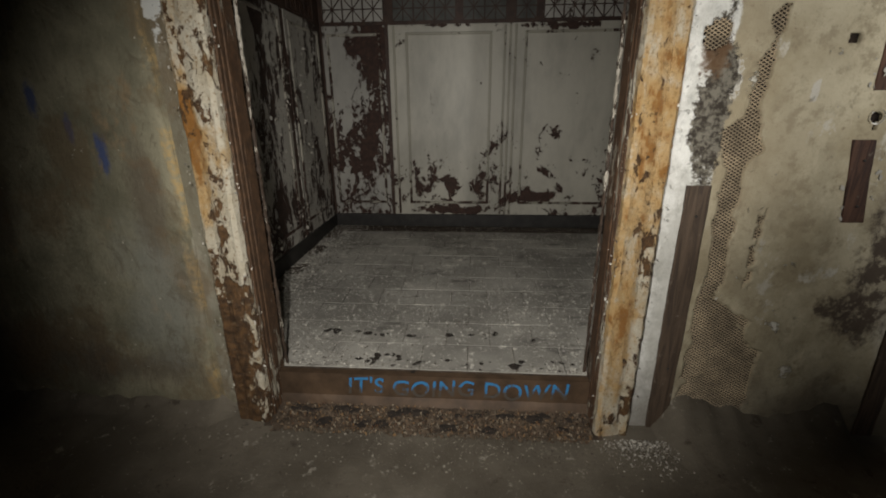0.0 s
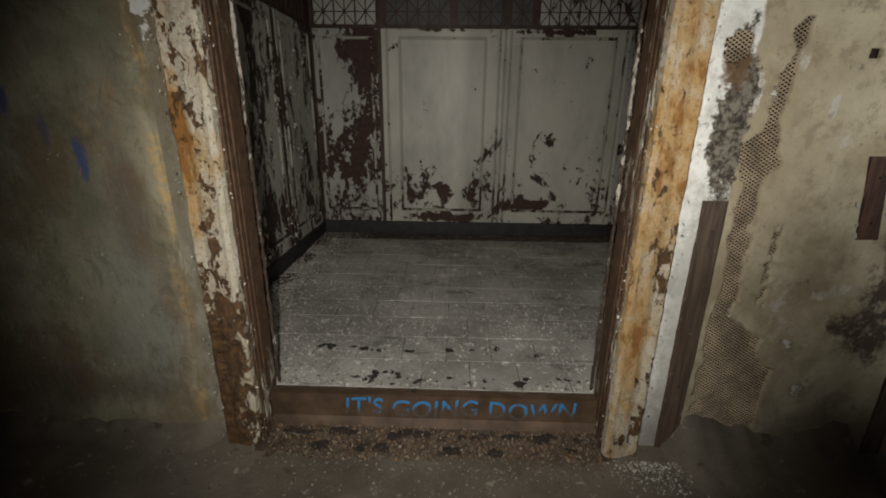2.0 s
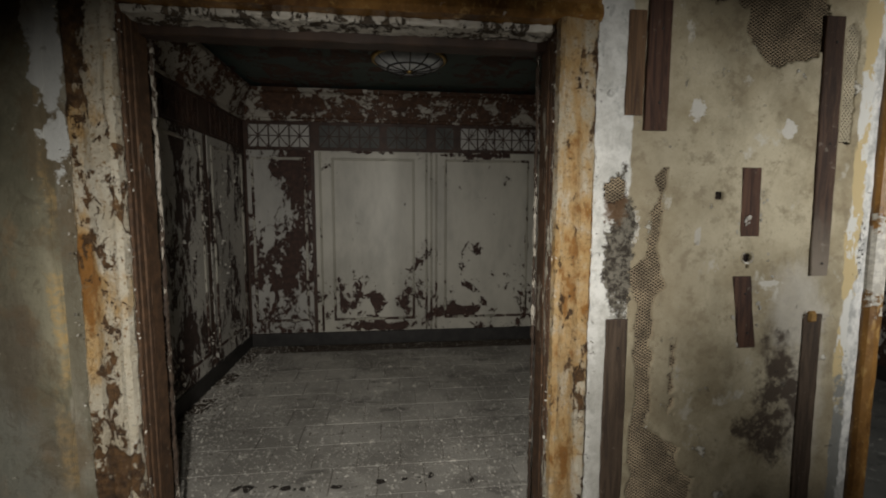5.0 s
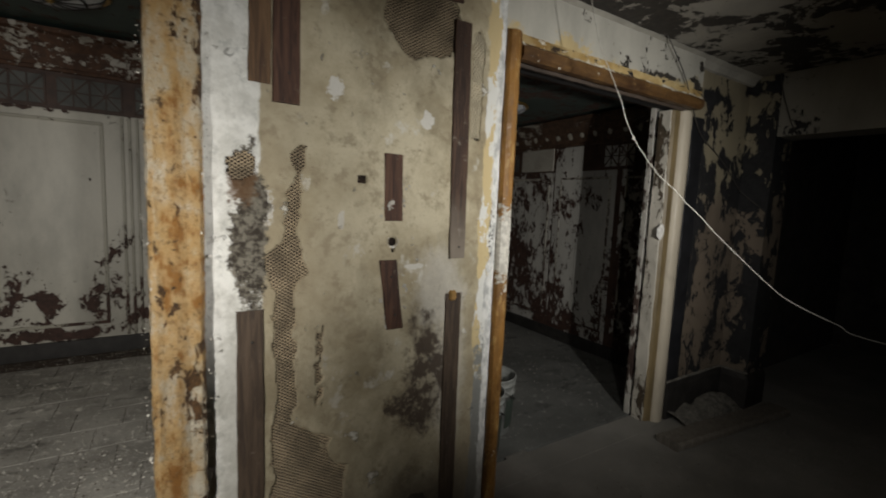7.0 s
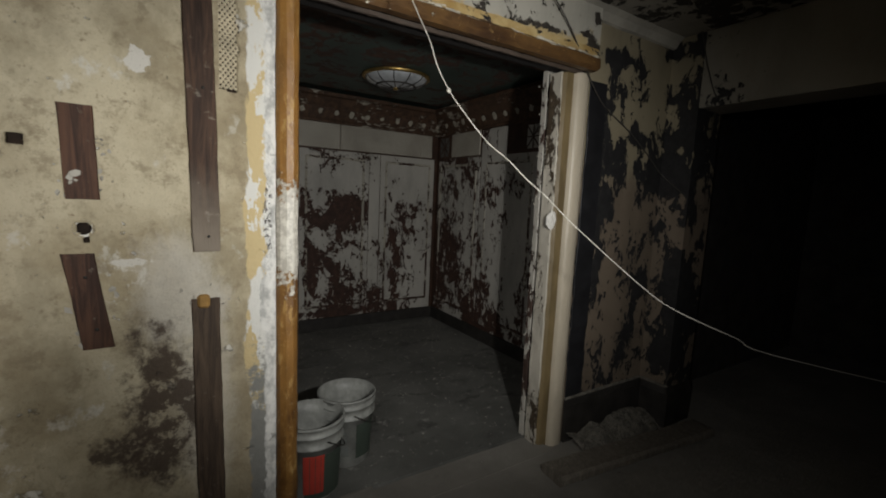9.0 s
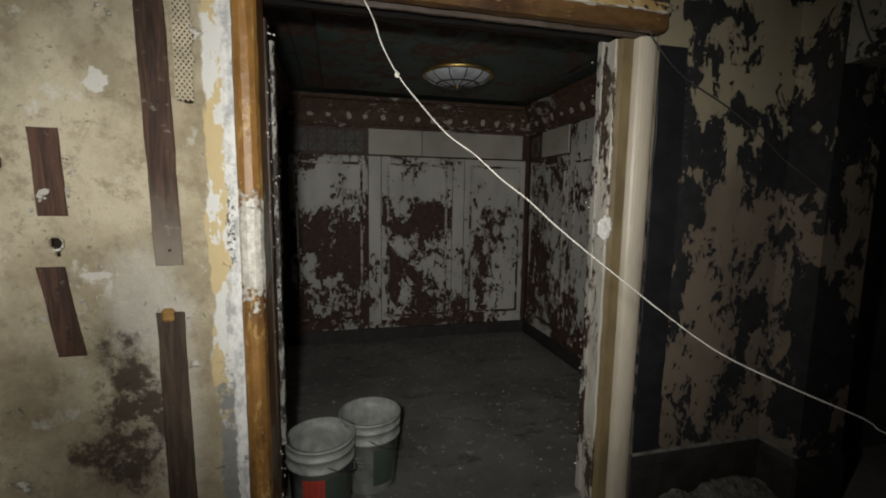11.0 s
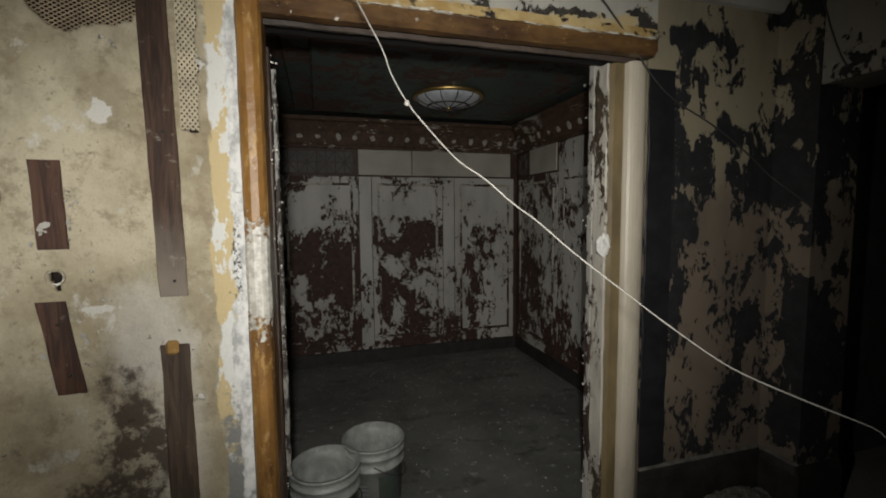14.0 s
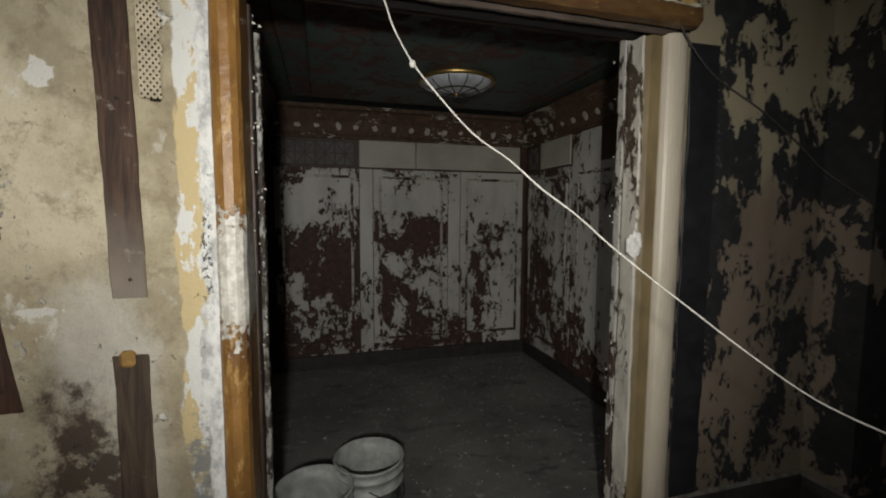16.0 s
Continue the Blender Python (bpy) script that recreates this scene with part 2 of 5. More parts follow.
def make_pier_plaster():
    """Grey-cream plaster with a white strip beside one lift, yellow paint beside the other, mould and dents."""
    q = Mat("pier_plaster", 0.85)
    x, y, z = q.axes()
    edge = q.noise(7, 7, 0.65, (1, 1, 0.5))
    mid = q.noise(2.6, 7, 0.62)
    pits = q.noise(38, 6, 0.72)
    grain = q.noise(160, 3, 0.7)
    wx = q.math("ADD", x, q.math("MULTIPLY", q.math("SUBTRACT", edge, 0.5), 0.10))
    body = q.mix(q.step(mid, 0.39, 0.62), (0.40, 0.335, 0.215), (0.60, 0.53, 0.375))
    body = q.mix(q.step(q.noise(5.5, 8, 0.7, (1, 1, 0.7), (4, 0, 2)), 0.60, 0.66), body, (0.66, 0.62, 0.52))
    body = q.mix(q.step(pits, 0.60, 0.72), body, (0.28, 0.22, 0.14))
    body = q.mix(q.math("MULTIPLY", q.step(q.noise(4.2, 8, 0.7, (1, 1, 0.7), (8, 1, 6)), 0.52, 0.66), 0.42), body, (0.27, 0.23, 0.15))
    body = q.mix(q.math("MULTIPLY", q.step(q.noise(13, 8, 0.75, (1, 1, 1), (2, 8, 5)), 0.50, 0.64), 0.62), body, (0.25, 0.20, 0.125))
    body = q.mix(q.math("MULTIPLY", q.step(q.noise(1.7, 8, 0.68, (1, 1, 0.8), (5, 2, 9)), 0.48, 0.62), 0.55), body, (0.25, 0.205, 0.125))
    smear = q.noise(5.0, 8, 0.72, (1, 1, 0.55), (2, 6, 3))
    torn = q.noise(24, 8, 0.75, (1, 1, 1), (7, 6, 3))
    for c, r, w, soft, k in (((1.78, 1.8, 1.06), (0.12, 1, 0.20), smear, 0.5, 0.6), ((1.86, 1.8, 0.75), (0.08, 1, 0.32), smear, 0.5, 0.5), ((1.70, 1.8, 1.79), (0.030, 1, 0.034), torn, 0.08, 1.0), ((1.315, 1.8, 1.86), (0.032, 1, 0.036), torn, 0.08, 1.0), ((1.065, 1.8, 1.42), (0.030, 1, 0.06), torn, 0.08, 1.0), ((1.34, 1.8, 1.38), (0.012, 1, 0.03), torn, 0.1, 0.9), ((1.66, 1.8, 1.19), (0.05, 1, 0.012), torn, 0.1, 0.9)):
        body = q.mix(q.math("MULTIPLY", q.blob(c, r, w, soft), k), body, (0.68, 0.65, 0.58))
    scars = q.noise(21, 7, 0.74, (1, 1, 1), (3, 3, 3))
    body = q.mix(q.step(scars, 0.655, 0.675), body, (0.70, 0.67, 0.60))
    lumps = q.noise(6.5, 8, 0.7, (1, 1, 1.3), (6, 4, 1))
    body = q.mix(q.step(lumps, 0.655, 0.67), body, (0.72, 0.685, 0.60))
    nicks = q.step(q.noise(30, 5, 0.6, (1, 1, 1), (1, 9, 7)), 0.735, 0.755)
    body = q.mix(nicks, body, (0.06, 0.045, 0.03))
    body = q.mix(q.math("MULTIPLY", q.step(q.noise(1.1, 5, 0.6, (1, 1, 0.6), (9, 0, 4)), 0.45, 0.62), 0.45), body, (0.30, 0.245, 0.16))
    body = q.mix(q.math("MULTIPLY", q.step(grain, 0.55, 0.75), 0.5), body, (0.24, 0.20, 0.14))
    white = q.mix(q.step(q.noise(11, 7, 0.7), 0.35, 0.62), (0.60, 0.585, 0.53), (0.82, 0.805, 0.75))
    white = q.mix(q.math("MULTIPLY", q.step(q.noise(34, 7, 0.74, (1, 1, 0.6)), 0.52, 0.66), 0.6), white, (0.40, 0.40, 0.36))
    body = q.mix(q.math("SUBTRACT", 1.0, q.step(wx, 1.050, 1.060)), body, white)
    rot = q.blob((1.020, 1.8, 1.30), (0.056, 1, 0.30), q.noise(13, 8, 0.74), 0.12)
    body = q.mix(rot, body, q.mix(q.step(pits, 0.4, 0.6), (0.036, 0.027, 0.018), (0.20, 0.18, 0.14)))
    rust = q.blob((0.995, 1.8, 1.50), (0.045, 1, 0.07), q.noise(26, 8, 0.75), 0.3)
    body = q.mix(q.math("MULTIPLY", rust, 0.8), body, (0.13, 0.07, 0.03))
    lowgrey = q.blob((0.98, 1.8, 0.62), (0.06, 1, 0.42), q.noise(10, 7, 0.7))
    body = q.mix(q.math("MULTIPLY", lowgrey, 0.45), body, (0.40, 0.385, 0.33))
    yellow = q.step(wx, 1.985, 1.993)
    paint = q.mix(q.step(q.noise(8, 8, 0.68, (1, 1, 0.45), (2, 5, 8)), 0.49, 0.505), (0.60, 0.475, 0.255), (0.72, 0.71, 0.66))
    paint = q.mix(q.blob((2.04, 1.8, 0.35), (0.09, 1, 0.45), q.noise(13, 8, 0.75)), paint, (0.24, 0.24, 0.22))
    paint = q.mix(q.step(q.math("ADD", x, q.math("MULTIPLY", q.math("SUBTRACT", q.noise(12, 8, 0.72, (1, 1, 0.5), (1, 7, 1)), 0.5), 0.12)), 2.040, 2.046), paint, q.mix(q.step(q.noise(20, 7, 0.7, (1, 1, 0.6)), 0.36, 0.60), (0.42, 0.42, 0.40), (0.78, 0.77, 0.73)))
    scribble = q.blob((2.056, 1.8, 1.33), (0.013, 1, 0.13), q.noise(40, 6, 0.7, (1, 1, 0.4)), 0.2)
    paint = q.mix(q.math("MULTIPLY", scribble, q.step(q.noise(95, 5, 0.7, (1, 1, 0.6)), 0.50, 0.56)), paint, (0.06, 0.055, 0.05))
    body = q.mix(yellow, body, paint)
    mould = q.blob((1.745, 1.8, 0.68), (0.11, 1, 0.27), q.noise(8.5, 8, 0.74, (1, 1, 0.8)), 0.3)
    speck = q.step(q.noise(17, 8, 0.75), 0.40, 0.52)
    body = q.mix(q.math("MULTIPLY", mould, q.math("ADD", 0.35, q.math("MULTIPLY", speck, 0.6))), body, (0.070, 0.048, 0.034))
    arm = q.blob((1.63, 1.8, 0.60), (0.08, 1, 0.05), q.noise(11, 8, 0.74, (1, 1, 1), (1, 2, 6)), 0.25)
    body = q.mix(q.math("MULTIPLY", arm, q.math("ADD", 0.3, q.math("MULTIPLY", speck, 0.6))), body, (0.070, 0.048, 0.034))
    # browner towards the floor: real dirt, plus the torch's falloff put into the colour
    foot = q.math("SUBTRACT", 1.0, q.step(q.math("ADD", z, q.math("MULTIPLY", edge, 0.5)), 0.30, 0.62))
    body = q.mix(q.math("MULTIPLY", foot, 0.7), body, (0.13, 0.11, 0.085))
    h = q.math("ADD", q.math("SUBTRACT", q.math("MULTIPLY", q.math("ADD", q.step(lumps, 0.645, 0.68), q.math("ADD", q.step(scars, 0.645, 0.68), pits)), 0.6), nicks), q.math("ADD", q.math("MULTIPLY", mid, 2.0), q.math("MULTIPLY", edge, 1.0)))
    return q.done(body, q.bump(h, 0.0085, 0.9, q.bump(grain, 0.0012, 0.8)))


def make_left_plaster():
    """Olive-grey plaster with a yellow torn edge, brown patches and marks of blue paint."""
    q = Mat("olive_plaster", 0.85)
    x, y, z = q.axes()
    mid, edge, pits = q.noise(2.2, 7, 0.62), q.noise(6, 8, 0.68, (1, 1, 0.4)), q.noise(40, 6, 0.72)
    body = q.mix(q.step(mid, 0.35, 0.68), (0.155, 0.145, 0.095), (0.33, 0.30, 0.205))
    body = q.mix(q.step(q.noise(4.5, 8, 0.7, (1, 1, 0.6), (1, 5, 3)), 0.58, 0.66), body, (0.29, 0.22, 0.13))
    wx = q.math("ADD", x, q.math("MULTIPLY", q.math("SUBTRACT", edge, 0.5), 0.16))
    body = q.mix(q.math("MULTIPLY", q.step(wx, -0.980, -0.962), q.math("MULTIPLY", q.step(pits, 0.35, 0.6), q.step(q.noise(5, 6, 0.65, (1, 1, 0.7), (3, 1, 1)), 0.42, 0.56))), body, (0.46, 0.33, 0.15))
    body = q.mix(q.step(x, -0.932, -0.928), body, q.mix(q.step(q.noise(7, 8, 0.72, (1, 1, 0.35)), 0.38, 0.64), (0.20, 0.18, 0.125), (0.36, 0.33, 0.255)))
    blue = q.noise(42, 8, 0.8, (1, 1, 0.6))
    for c, r in (((-1.55, 1.8, 1.62), (0.035, 1, 0.10)), ((-1.62, 1.8, 1.45), (0.05, 1, 0.09)), ((-1.45, 1.8, 1.38), (0.02, 1, 0.05)), ((-1.22, 1.8, 1.18), (0.020, 1, 0.07)), ((-1.33, 1.8, 1.27), (0.014, 1, 0.05)), ((-1.74, 1.8, 1.75), (0.05, 1, 0.10))):
        body = q.mix(q.math("MULTIPLY", q.blob(c, r, blue, 0.5), 0.8), body, (0.05, 0.085, 0.24))
    for c, r in (((-1.75, 1.8, 1.0), (0.10, 1, 0.16)), ((-1.3, 1.8, 0.22), (0.3, 1, 0.09)), ((-1.9, 1.8, 0.30), (0.4, 1, 0.2)), ((-1.08, 1.8, 0.95), (0.06, 1, 0.3))):
        body = q.mix(q.math("MULTIPLY", q.blob(c, r, edge, 0.5), 0.7), body, (0.11, 0.085, 0.06))
    body = q.mix(q.math("MULTIPLY", q.step(q.noise(2.7, 8, 0.72, (1, 1, 0.8), (6, 2, 2)), 0.50, 0.60), 0.55), body, (0.17, 0.115, 0.06))
    body = q.mix(q.math("MULTIPLY", q.blob((-1.13, 1.8, 0.55), (0.16, 1, 0.26), q.noise(4.5, 8, 0.72), 0.6), 0.55), body, (0.30, 0.30, 0.255))
    body = q.mix(q.math("MULTIPLY", q.step(q.noise(9, 8, 0.78, (1, 1, 0.7), (1, 8, 2), 1.5), 0.54, 0.60), 0.45), body, (0.12, 0.095, 0.06))
    white = q.blob((-0.925, 1.8, 1.95), (0.045, 1, 0.33), q.noise(9, 6, 0.6), 0.06)
    body = q.mix(white, body, (0.66, 0.66, 0.62))
    body = q.mix(q.math("MULTIPLY", q.step(q.noise(15, 8, 0.74), 0.55, 0.68), 0.55), body, (0.17, 0.145, 0.095))
    body = q.mix(q.step(q.noise(28, 7, 0.74, (1, 1, 1), (3, 3, 3)), 0.66, 0.69), body, (0.52, 0.48, 0.38))
    h = q.math("ADD", q.math("MULTIPLY", pits, 0.7), q.math("MULTIPLY", q.math("ADD", mid, edge), 1.5))
    return q.done(body, q.bump(h, 0.006, 0.9))


def make_rusty_paint(name, rust, bare_cut):
    """Thick cream paint on a steel casing, with orange rust bleeding through and brown bare metal."""
    q = Mat(name, 0.55)
    v = q.math("ADD", q.math("MULTIPLY", q.noise(4.5, 4, 0.6, (1, 1, 0.4)), 0.45), q.math("MULTIPLY", q.noise(24, 8, 0.70, (1, 1, 0.60), (0, 0, 0), 0.5), 0.55))
    r = q.math("ADD", q.math("MULTIPLY", q.noise(4.2, 4, 0.6, (1, 1, 0.6), (5, 1, 2)), 0.6), q.math("MULTIPLY", q.noise(26, 7, 0.7, (1, 1, 0.5), (1, 2, 3)), 0.4))
    streak = q.noise(16, 8, 0.74, (1, 1, 0.25), (6, 1, 5))
    for c, rr, k in (((0.80, 1.73, 1.35), (0.034, 0.2, 0.40), 0.09), ((0.80, 1.73, 0.42), (0.030, 0.2, 0.34), 0.10), ((-0.80, 1.73, 1.22), (0.030, 0.2, 0.24), 0.14), ((-0.77, 1.73, 0.14), (0.05, 0.2, 0.12), 0.14)):
        r = q.math("ADD", r, q.math("MULTIPLY", q.blob(c, rr, streak, 0.7), k))
    grit = q.noise(120, 4, 0.7)
    paint = q.mix(q.step(q.noise(9, 6, 0.6), 0.35, 0.7), (0.68, 0.62, 0.49), (0.56, 0.48, 0.34))
    paint = q.mix(q.math("MULTIPLY", q.step(r, rust, rust + 0.13), 0.8), paint, (0.52, 0.30, 0.085))
    paint = q.mix(q.step(r, rust + 0.13, rust + 0.19), paint, (0.33, 0.15, 0.035))
    bare = q.mix(q.step(q.noise(30, 6, 0.7), 0.35, 0.7), (0.060, 0.032, 0.015), (0.20, 0.105, 0.040))
    bare = q.mix(q.step(q.noise(48, 7, 0.75, (1, 1, 0.6), (2, 2, 9)), 0.60, 0.66), bare, (0.42, 0.35, 0.23))
    chips = q.noise(19, 8, 0.72, (1, 1, 0.5), (4, 4, 4))
    for c, rr in (((-0.77, 1.73, 0.40), (0.09, 0.2, 0.42)), ((-0.80, 1.73, 2.0), (0.06, 0.2, 0.28)), ((0.90, 1.73, 0.40), (0.035, 0.2, 0.45)), ((0.90, 1.73, 1.95), (0.03, 0.2, 0.35)), ((0.81, 1.73, 0.04), (0.12, 0.2, 0.16)), ((-0.76, 1.73, 0.02), (0.12, 0.2, 0.10))):
        v = q.math("SUBTRACT", v, q.math("MULTIPLY", q.blob(c, rr, chips, 0.6), 0.095))
    on = q.step(v, bare_cut, bare_cut + 0.007)
    paint = q.mix(q.step(q.noise(70, 6, 0.75), 0.55, 0.64), paint, (0.30, 0.18, 0.075))
    h = q.math("ADD", on, q.math("MULTIPLY", q.noise(75, 6, 0.75), 2.2))
    return q.done(q.mix(on, bare, paint), q.bump(h, 0.006, 1.0, q.bump(grit, 0.001, 0.7)))


def make_varnish_casing():
    """Orange-brown old varnish with a scraped white patch."""
    q = Mat("brown_varnish", 0.42)
    v = q.noise(5, 7, 0.65, (1, 1, 0.25))
    c = q.mix(q.step(v, 0.36, 0.66), (0.085, 0.038, 0.012), (0.33, 0.165, 0.042))
    c = q.mix(q.step(q.noise(24, 7, 0.7, (1, 1, 0.4)), 0.56, 0.64), c, (0.40, 0.24, 0.08))
    c = q.mix(q.math("MULTIPLY", q.step(q.noise(11, 8, 0.74, (1, 1, 0.5), (3, 3, 1)), 0.52, 0.66), 0.7), c, (0.070, 0.030, 0.010))
    c = q.mix(q.math("MULTIPLY", q.step(q.noise(75, 5, 0.75), 0.58, 0.68), 0.6), c, (0.46, 0.33, 0.15))
    spots = q.noise(14, 8, 0.7, (1, 1, 0.6), (8, 2, 4))
    c = q.mix(q.step(spots, 0.655, 0.665), c, (0.70, 0.66, 0.58))
    scraped = q.blob((2.13, 1.78, 1.27), (0.10, 0.3, 0.17), q.noise(26, 8, 0.75), 0.08)
    c = q.mix(scraped, c, q.mix(q.step(q.noise(45, 6, 0.7), 0.4, 0.6), (0.46, 0.43, 0.37), (0.66, 0.63, 0.55)))
    h = q.math("ADD", q.math("MULTIPLY", scraped, 0.8), q.math("ADD", q.step(spots, 0.65, 0.67), q.noise(60, 5, 0.7)))
    return q.done(c, q.bump(h, 0.002, 0.8))


def make_lintel():
    """Brown lacquer below, yellow paint with black pits above, and a broken cream line between the two."""
    q = Mat("lintel_paint", 0.5)
    x, y, z = q.axes()
    wob = q.math("MULTIPLY", q.math("SUBTRACT", q.noise(9, 6, 0.65), 0.5), 0.05)
    zz = q.math("ADD", z, wob)
    a = q.noise(6, 7, 0.65, (0.5, 1, 1.5))
    brown = q.mix(q.step(a, 0.35, 0.68), (0.055, 0.026, 0.011), (0.16, 0.085, 0.028))
    brown = q.mix(q.step(q.noise(30, 7, 0.7, (0.6, 1, 1)), 0.60, 0.66), brown, (0.26, 0.16, 0.06))
    yellow = q.mix(q.step(q.noise(5, 6, 0.6, shift=(2, 2, 2)), 0.35, 0.65), (0.36, 0.23, 0.075), (0.56, 0.43, 0.21))
    pits = q.step(q.noise(15, 8, 0.7, (1, 1, 1.4), (5, 1, 0)), 0.585, 0.595)
    yellow = q.mix(pits, yellow, (0.02, 0.018, 0.018))
    faded = q.mix(q.step(x, 2.25, 2.75), q.mix(0.6, brown, yellow), yellow)
    c = q.mix(q.step(zz, 2.195, 2.201), brown, faded)
    band = q.math("SUBTRACT", 1.0, q.step(q.math("ABSOLUTE", q.math("SUBTRACT", zz, 2.195)), 0.006, 0.012))
    cream = q.math("MULTIPLY", band, q.step(q.noise(7, 7, 0.7, (1, 1, 2), (3, 0, 0)), 0.50, 0.52))
    dots = q.math("MAXIMUM", q.step(q.noise(17, 7, 0.65, (0.7, 1, 1.6), (9, 3, 0)), 0.645, 0.655), q.step(q.noise(55, 6, 0.7, (0.6, 1, 1.2), (2, 3, 0)), 0.69, 0.71))
    cream = q.math("MAXIMUM", cream, dots)
    c = q.mix(cream, c, (0.60, 0.56, 0.47))
    h = q.math("ADD", q.math("SUBTRACT", cream, pits), q.math("MULTIPLY", q.noise(60, 5, 0.7), 0.6))
    return q.done(c, q.bump(h, 0.002, 0.8))


def make_wood(name, dark, light, rough=0.75, pale_from=None):
    q = Mat(name, rough)
    a = q.noise(9, 7, 0.65, (5, 5, 0.35), warp=1.2)
    b = q.noise(60, 4, 0.7, (4, 4, 0.15))
    c = q.mix(q.step(a, 0.32, 0.7), dark, light)
    c = q.mix(q.math("MULTIPLY", b, 0.4), c, shade(dark, 0.5))
    if pale_from:
        z = q.axes()[2]
        low = q.math("SUBTRACT", 1.0, q.step(q.math("ADD", z, q.math("MULTIPLY", q.noise(6, 5, 0.6), 0.25)), pale_from[0], pale_from[1]))
        c = q.mix(low, c, (0.24, 0.20, 0.155))
    dust = q.noise(20, 7, 0.72)
    c = q.mix(q.math("MULTIPLY", q.step(dust, 0.60, 0.72), 0.6), c, (0.40, 0.36, 0.29))
    return q.done(c, q.bump(q.math("ADD", a, b), 0.0018, 0.9))


def make_concrete():
    q = Mat("dusty_concrete", 0.9)
    a, b, c0 = q.noise(1.4, 7, 0.62), q.noise(9, 8, 0.7), q.noise(70, 5, 0.75)
    c = q.mix(q.step(a, 0.35, 0.66), (0.085, 0.070, 0.050), (0.17, 0.145, 0.11))
    c = q.mix(q.step(b, 0.60, 0.68), c, (0.30, 0.27, 0.22))
    c = q.mix(q.step(b, 0.40, 0.34), c, (0.07, 0.055, 0.04))
    c = q.mix(q.step(c0, 0.60, 0.75), c, (0.33, 0.30, 0.25))
    dusty = q.step(q.math("ADD", q.axes()[0], q.math("MULTIPLY", b, 0.8)), 1.9, 2.9)
    c = q.mix(q.math("MULTIPLY", dusty, 0.75), c, q.mix(q.step(a, 0.35, 0.66), (0.19, 0.18, 0.16), (0.26, 0.25, 0.225)))
    return q.done(c, q.bump(q.math("ADD", q.math("MULTIPLY", b, 2.0), c0), 0.004, 0.9))


def make_car_floor(name, base, dark):
    q = Mat(name, 0.7)
    info = q.t.nodes.new("ShaderNodeObjectInfo")
    a, b, c0 = q.noise(1.8, 7, 0.62), q.noise(12, 8, 0.72), q.noise(85, 5, 0.75)
    c = q.mix(q.step(a, 0.35, 0.66), dark, base)
    c = q.mix(q.math("MULTIPLY", info.outputs["Random"], 0.35), c, shade(dark, 0.8))
    c = q.mix(q.math("MULTIPLY", q.step(q.noise(3.3, 7, 0.66, (1, 2.2, 1), (2, 7, 0)), 0.55, 0.64), 0.65), c, shade(dark, 0.45))
    c = q.mix(q.step(b, 0.57, 0.66), c, shade(base, 1.5))
    c = q.mix(q.step(c0, 0.60, 0.70), c, shade(base, 1.9))
    return q.done(c, q.bump(q.math("ADD", b, c0), 0.0022, 0.9))


def make_brushed_tag(name, colour, rough):
    return plain(name, colour, rough, 0.0, 0.12, 20, 0.0004)


def make_perforated():
    """Cream steel plate with rows of small round holes."""
    q = Mat("perforated_cream_plate", 0.5)
    x, y, z = q.axes()
    s = q.math("ADD", x, y)
    pitch = 0.018
    fu = q.math("SUBTRACT", q.math("FRACT", q.math("DIVIDE", s, pitch)), 0.5)
    fv = q.math("SUBTRACT", q.math("FRACT", q.math("DIVIDE", z, pitch)), 0.5)
    r = q.math("SQRT", q.math("ADD", q.math("MULTIPLY", fu, fu), q.math("MULTIPLY", fv, fv)))
    hole = q.math("SUBTRACT", 1.0, q.step(r, 0.20, 0.28))
    c = q.mix(q.step(q.noise(4, 6, 0.6), 0.35, 0.7), (0.50, 0.47, 0.40), (0.40, 0.37, 0.31))
    c = q.mix(hole, c, (0.05, 0.04, 0.03))
    return q.done(c, q.bump(q.math("SUBTRACT", 1.0, hole), 0.002, 0.6))


def make_glass_bowl():
    q = Mat("milk_glass", 0.25)
    c = q.mix(q.step(q.noise(10, 6, 0.65), 0.35, 0.7), (0.62, 0.65, 0.68), (0.40, 0.42, 0.44))
    q.b.inputs["Transmission Weight"].default_value = 0.25
    return q.done(c)


RUSTY_WEST, RUSTY = make_rusty_paint("chipped_cream_paint", 0.53, 0.440), make_rusty_paint("rusty_cream_paint", 0.435, 0.404)
PIER, OLIVE, VARNISH, CONCRETE = make_pier_plaster(), make_left_plaster(), make_varnish_casing(), make_concrete()
WOOD_DARK = make_wood("dark_wood", (0.040, 0.018, 0.011), (0.14, 0.066, 0.038))
WOOD_BROWN = make_wood("brown_wood", (0.07, 0.036, 0.018), (0.22, 0.125, 0.06))
WOOD_PALE = make_wood("weathered_wood", (0.030, 0.015, 0.009), (0.11, 0.058, 0.034), pale_from=(1.34, 1.66))
WOOD_GREY = make_wood("grey_wood", (0.050, 0.033, 0.022), (0.135, 0.092, 0.060))
DUST_WOOD = make_wood("dusty_wood", (0.11, 0.095, 0.075), (0.22, 0.195, 0.16))
LATH = plain("rusty_lath", (0.47, 0.375, 0.25), 0.75, 0.0, 0.5, 14, 0.0005)
LATH_PLASTERED = plain("plastered_lath", (0.56, 0.49, 0.35), 0.9, 0, 0.25, 14, 0.001)
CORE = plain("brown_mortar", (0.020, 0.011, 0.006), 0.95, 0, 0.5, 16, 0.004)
UPPER = plain("grey_plaster", (0.36, 0.34, 0.29), 0.9, 0, 0.3, 3, 0.003)
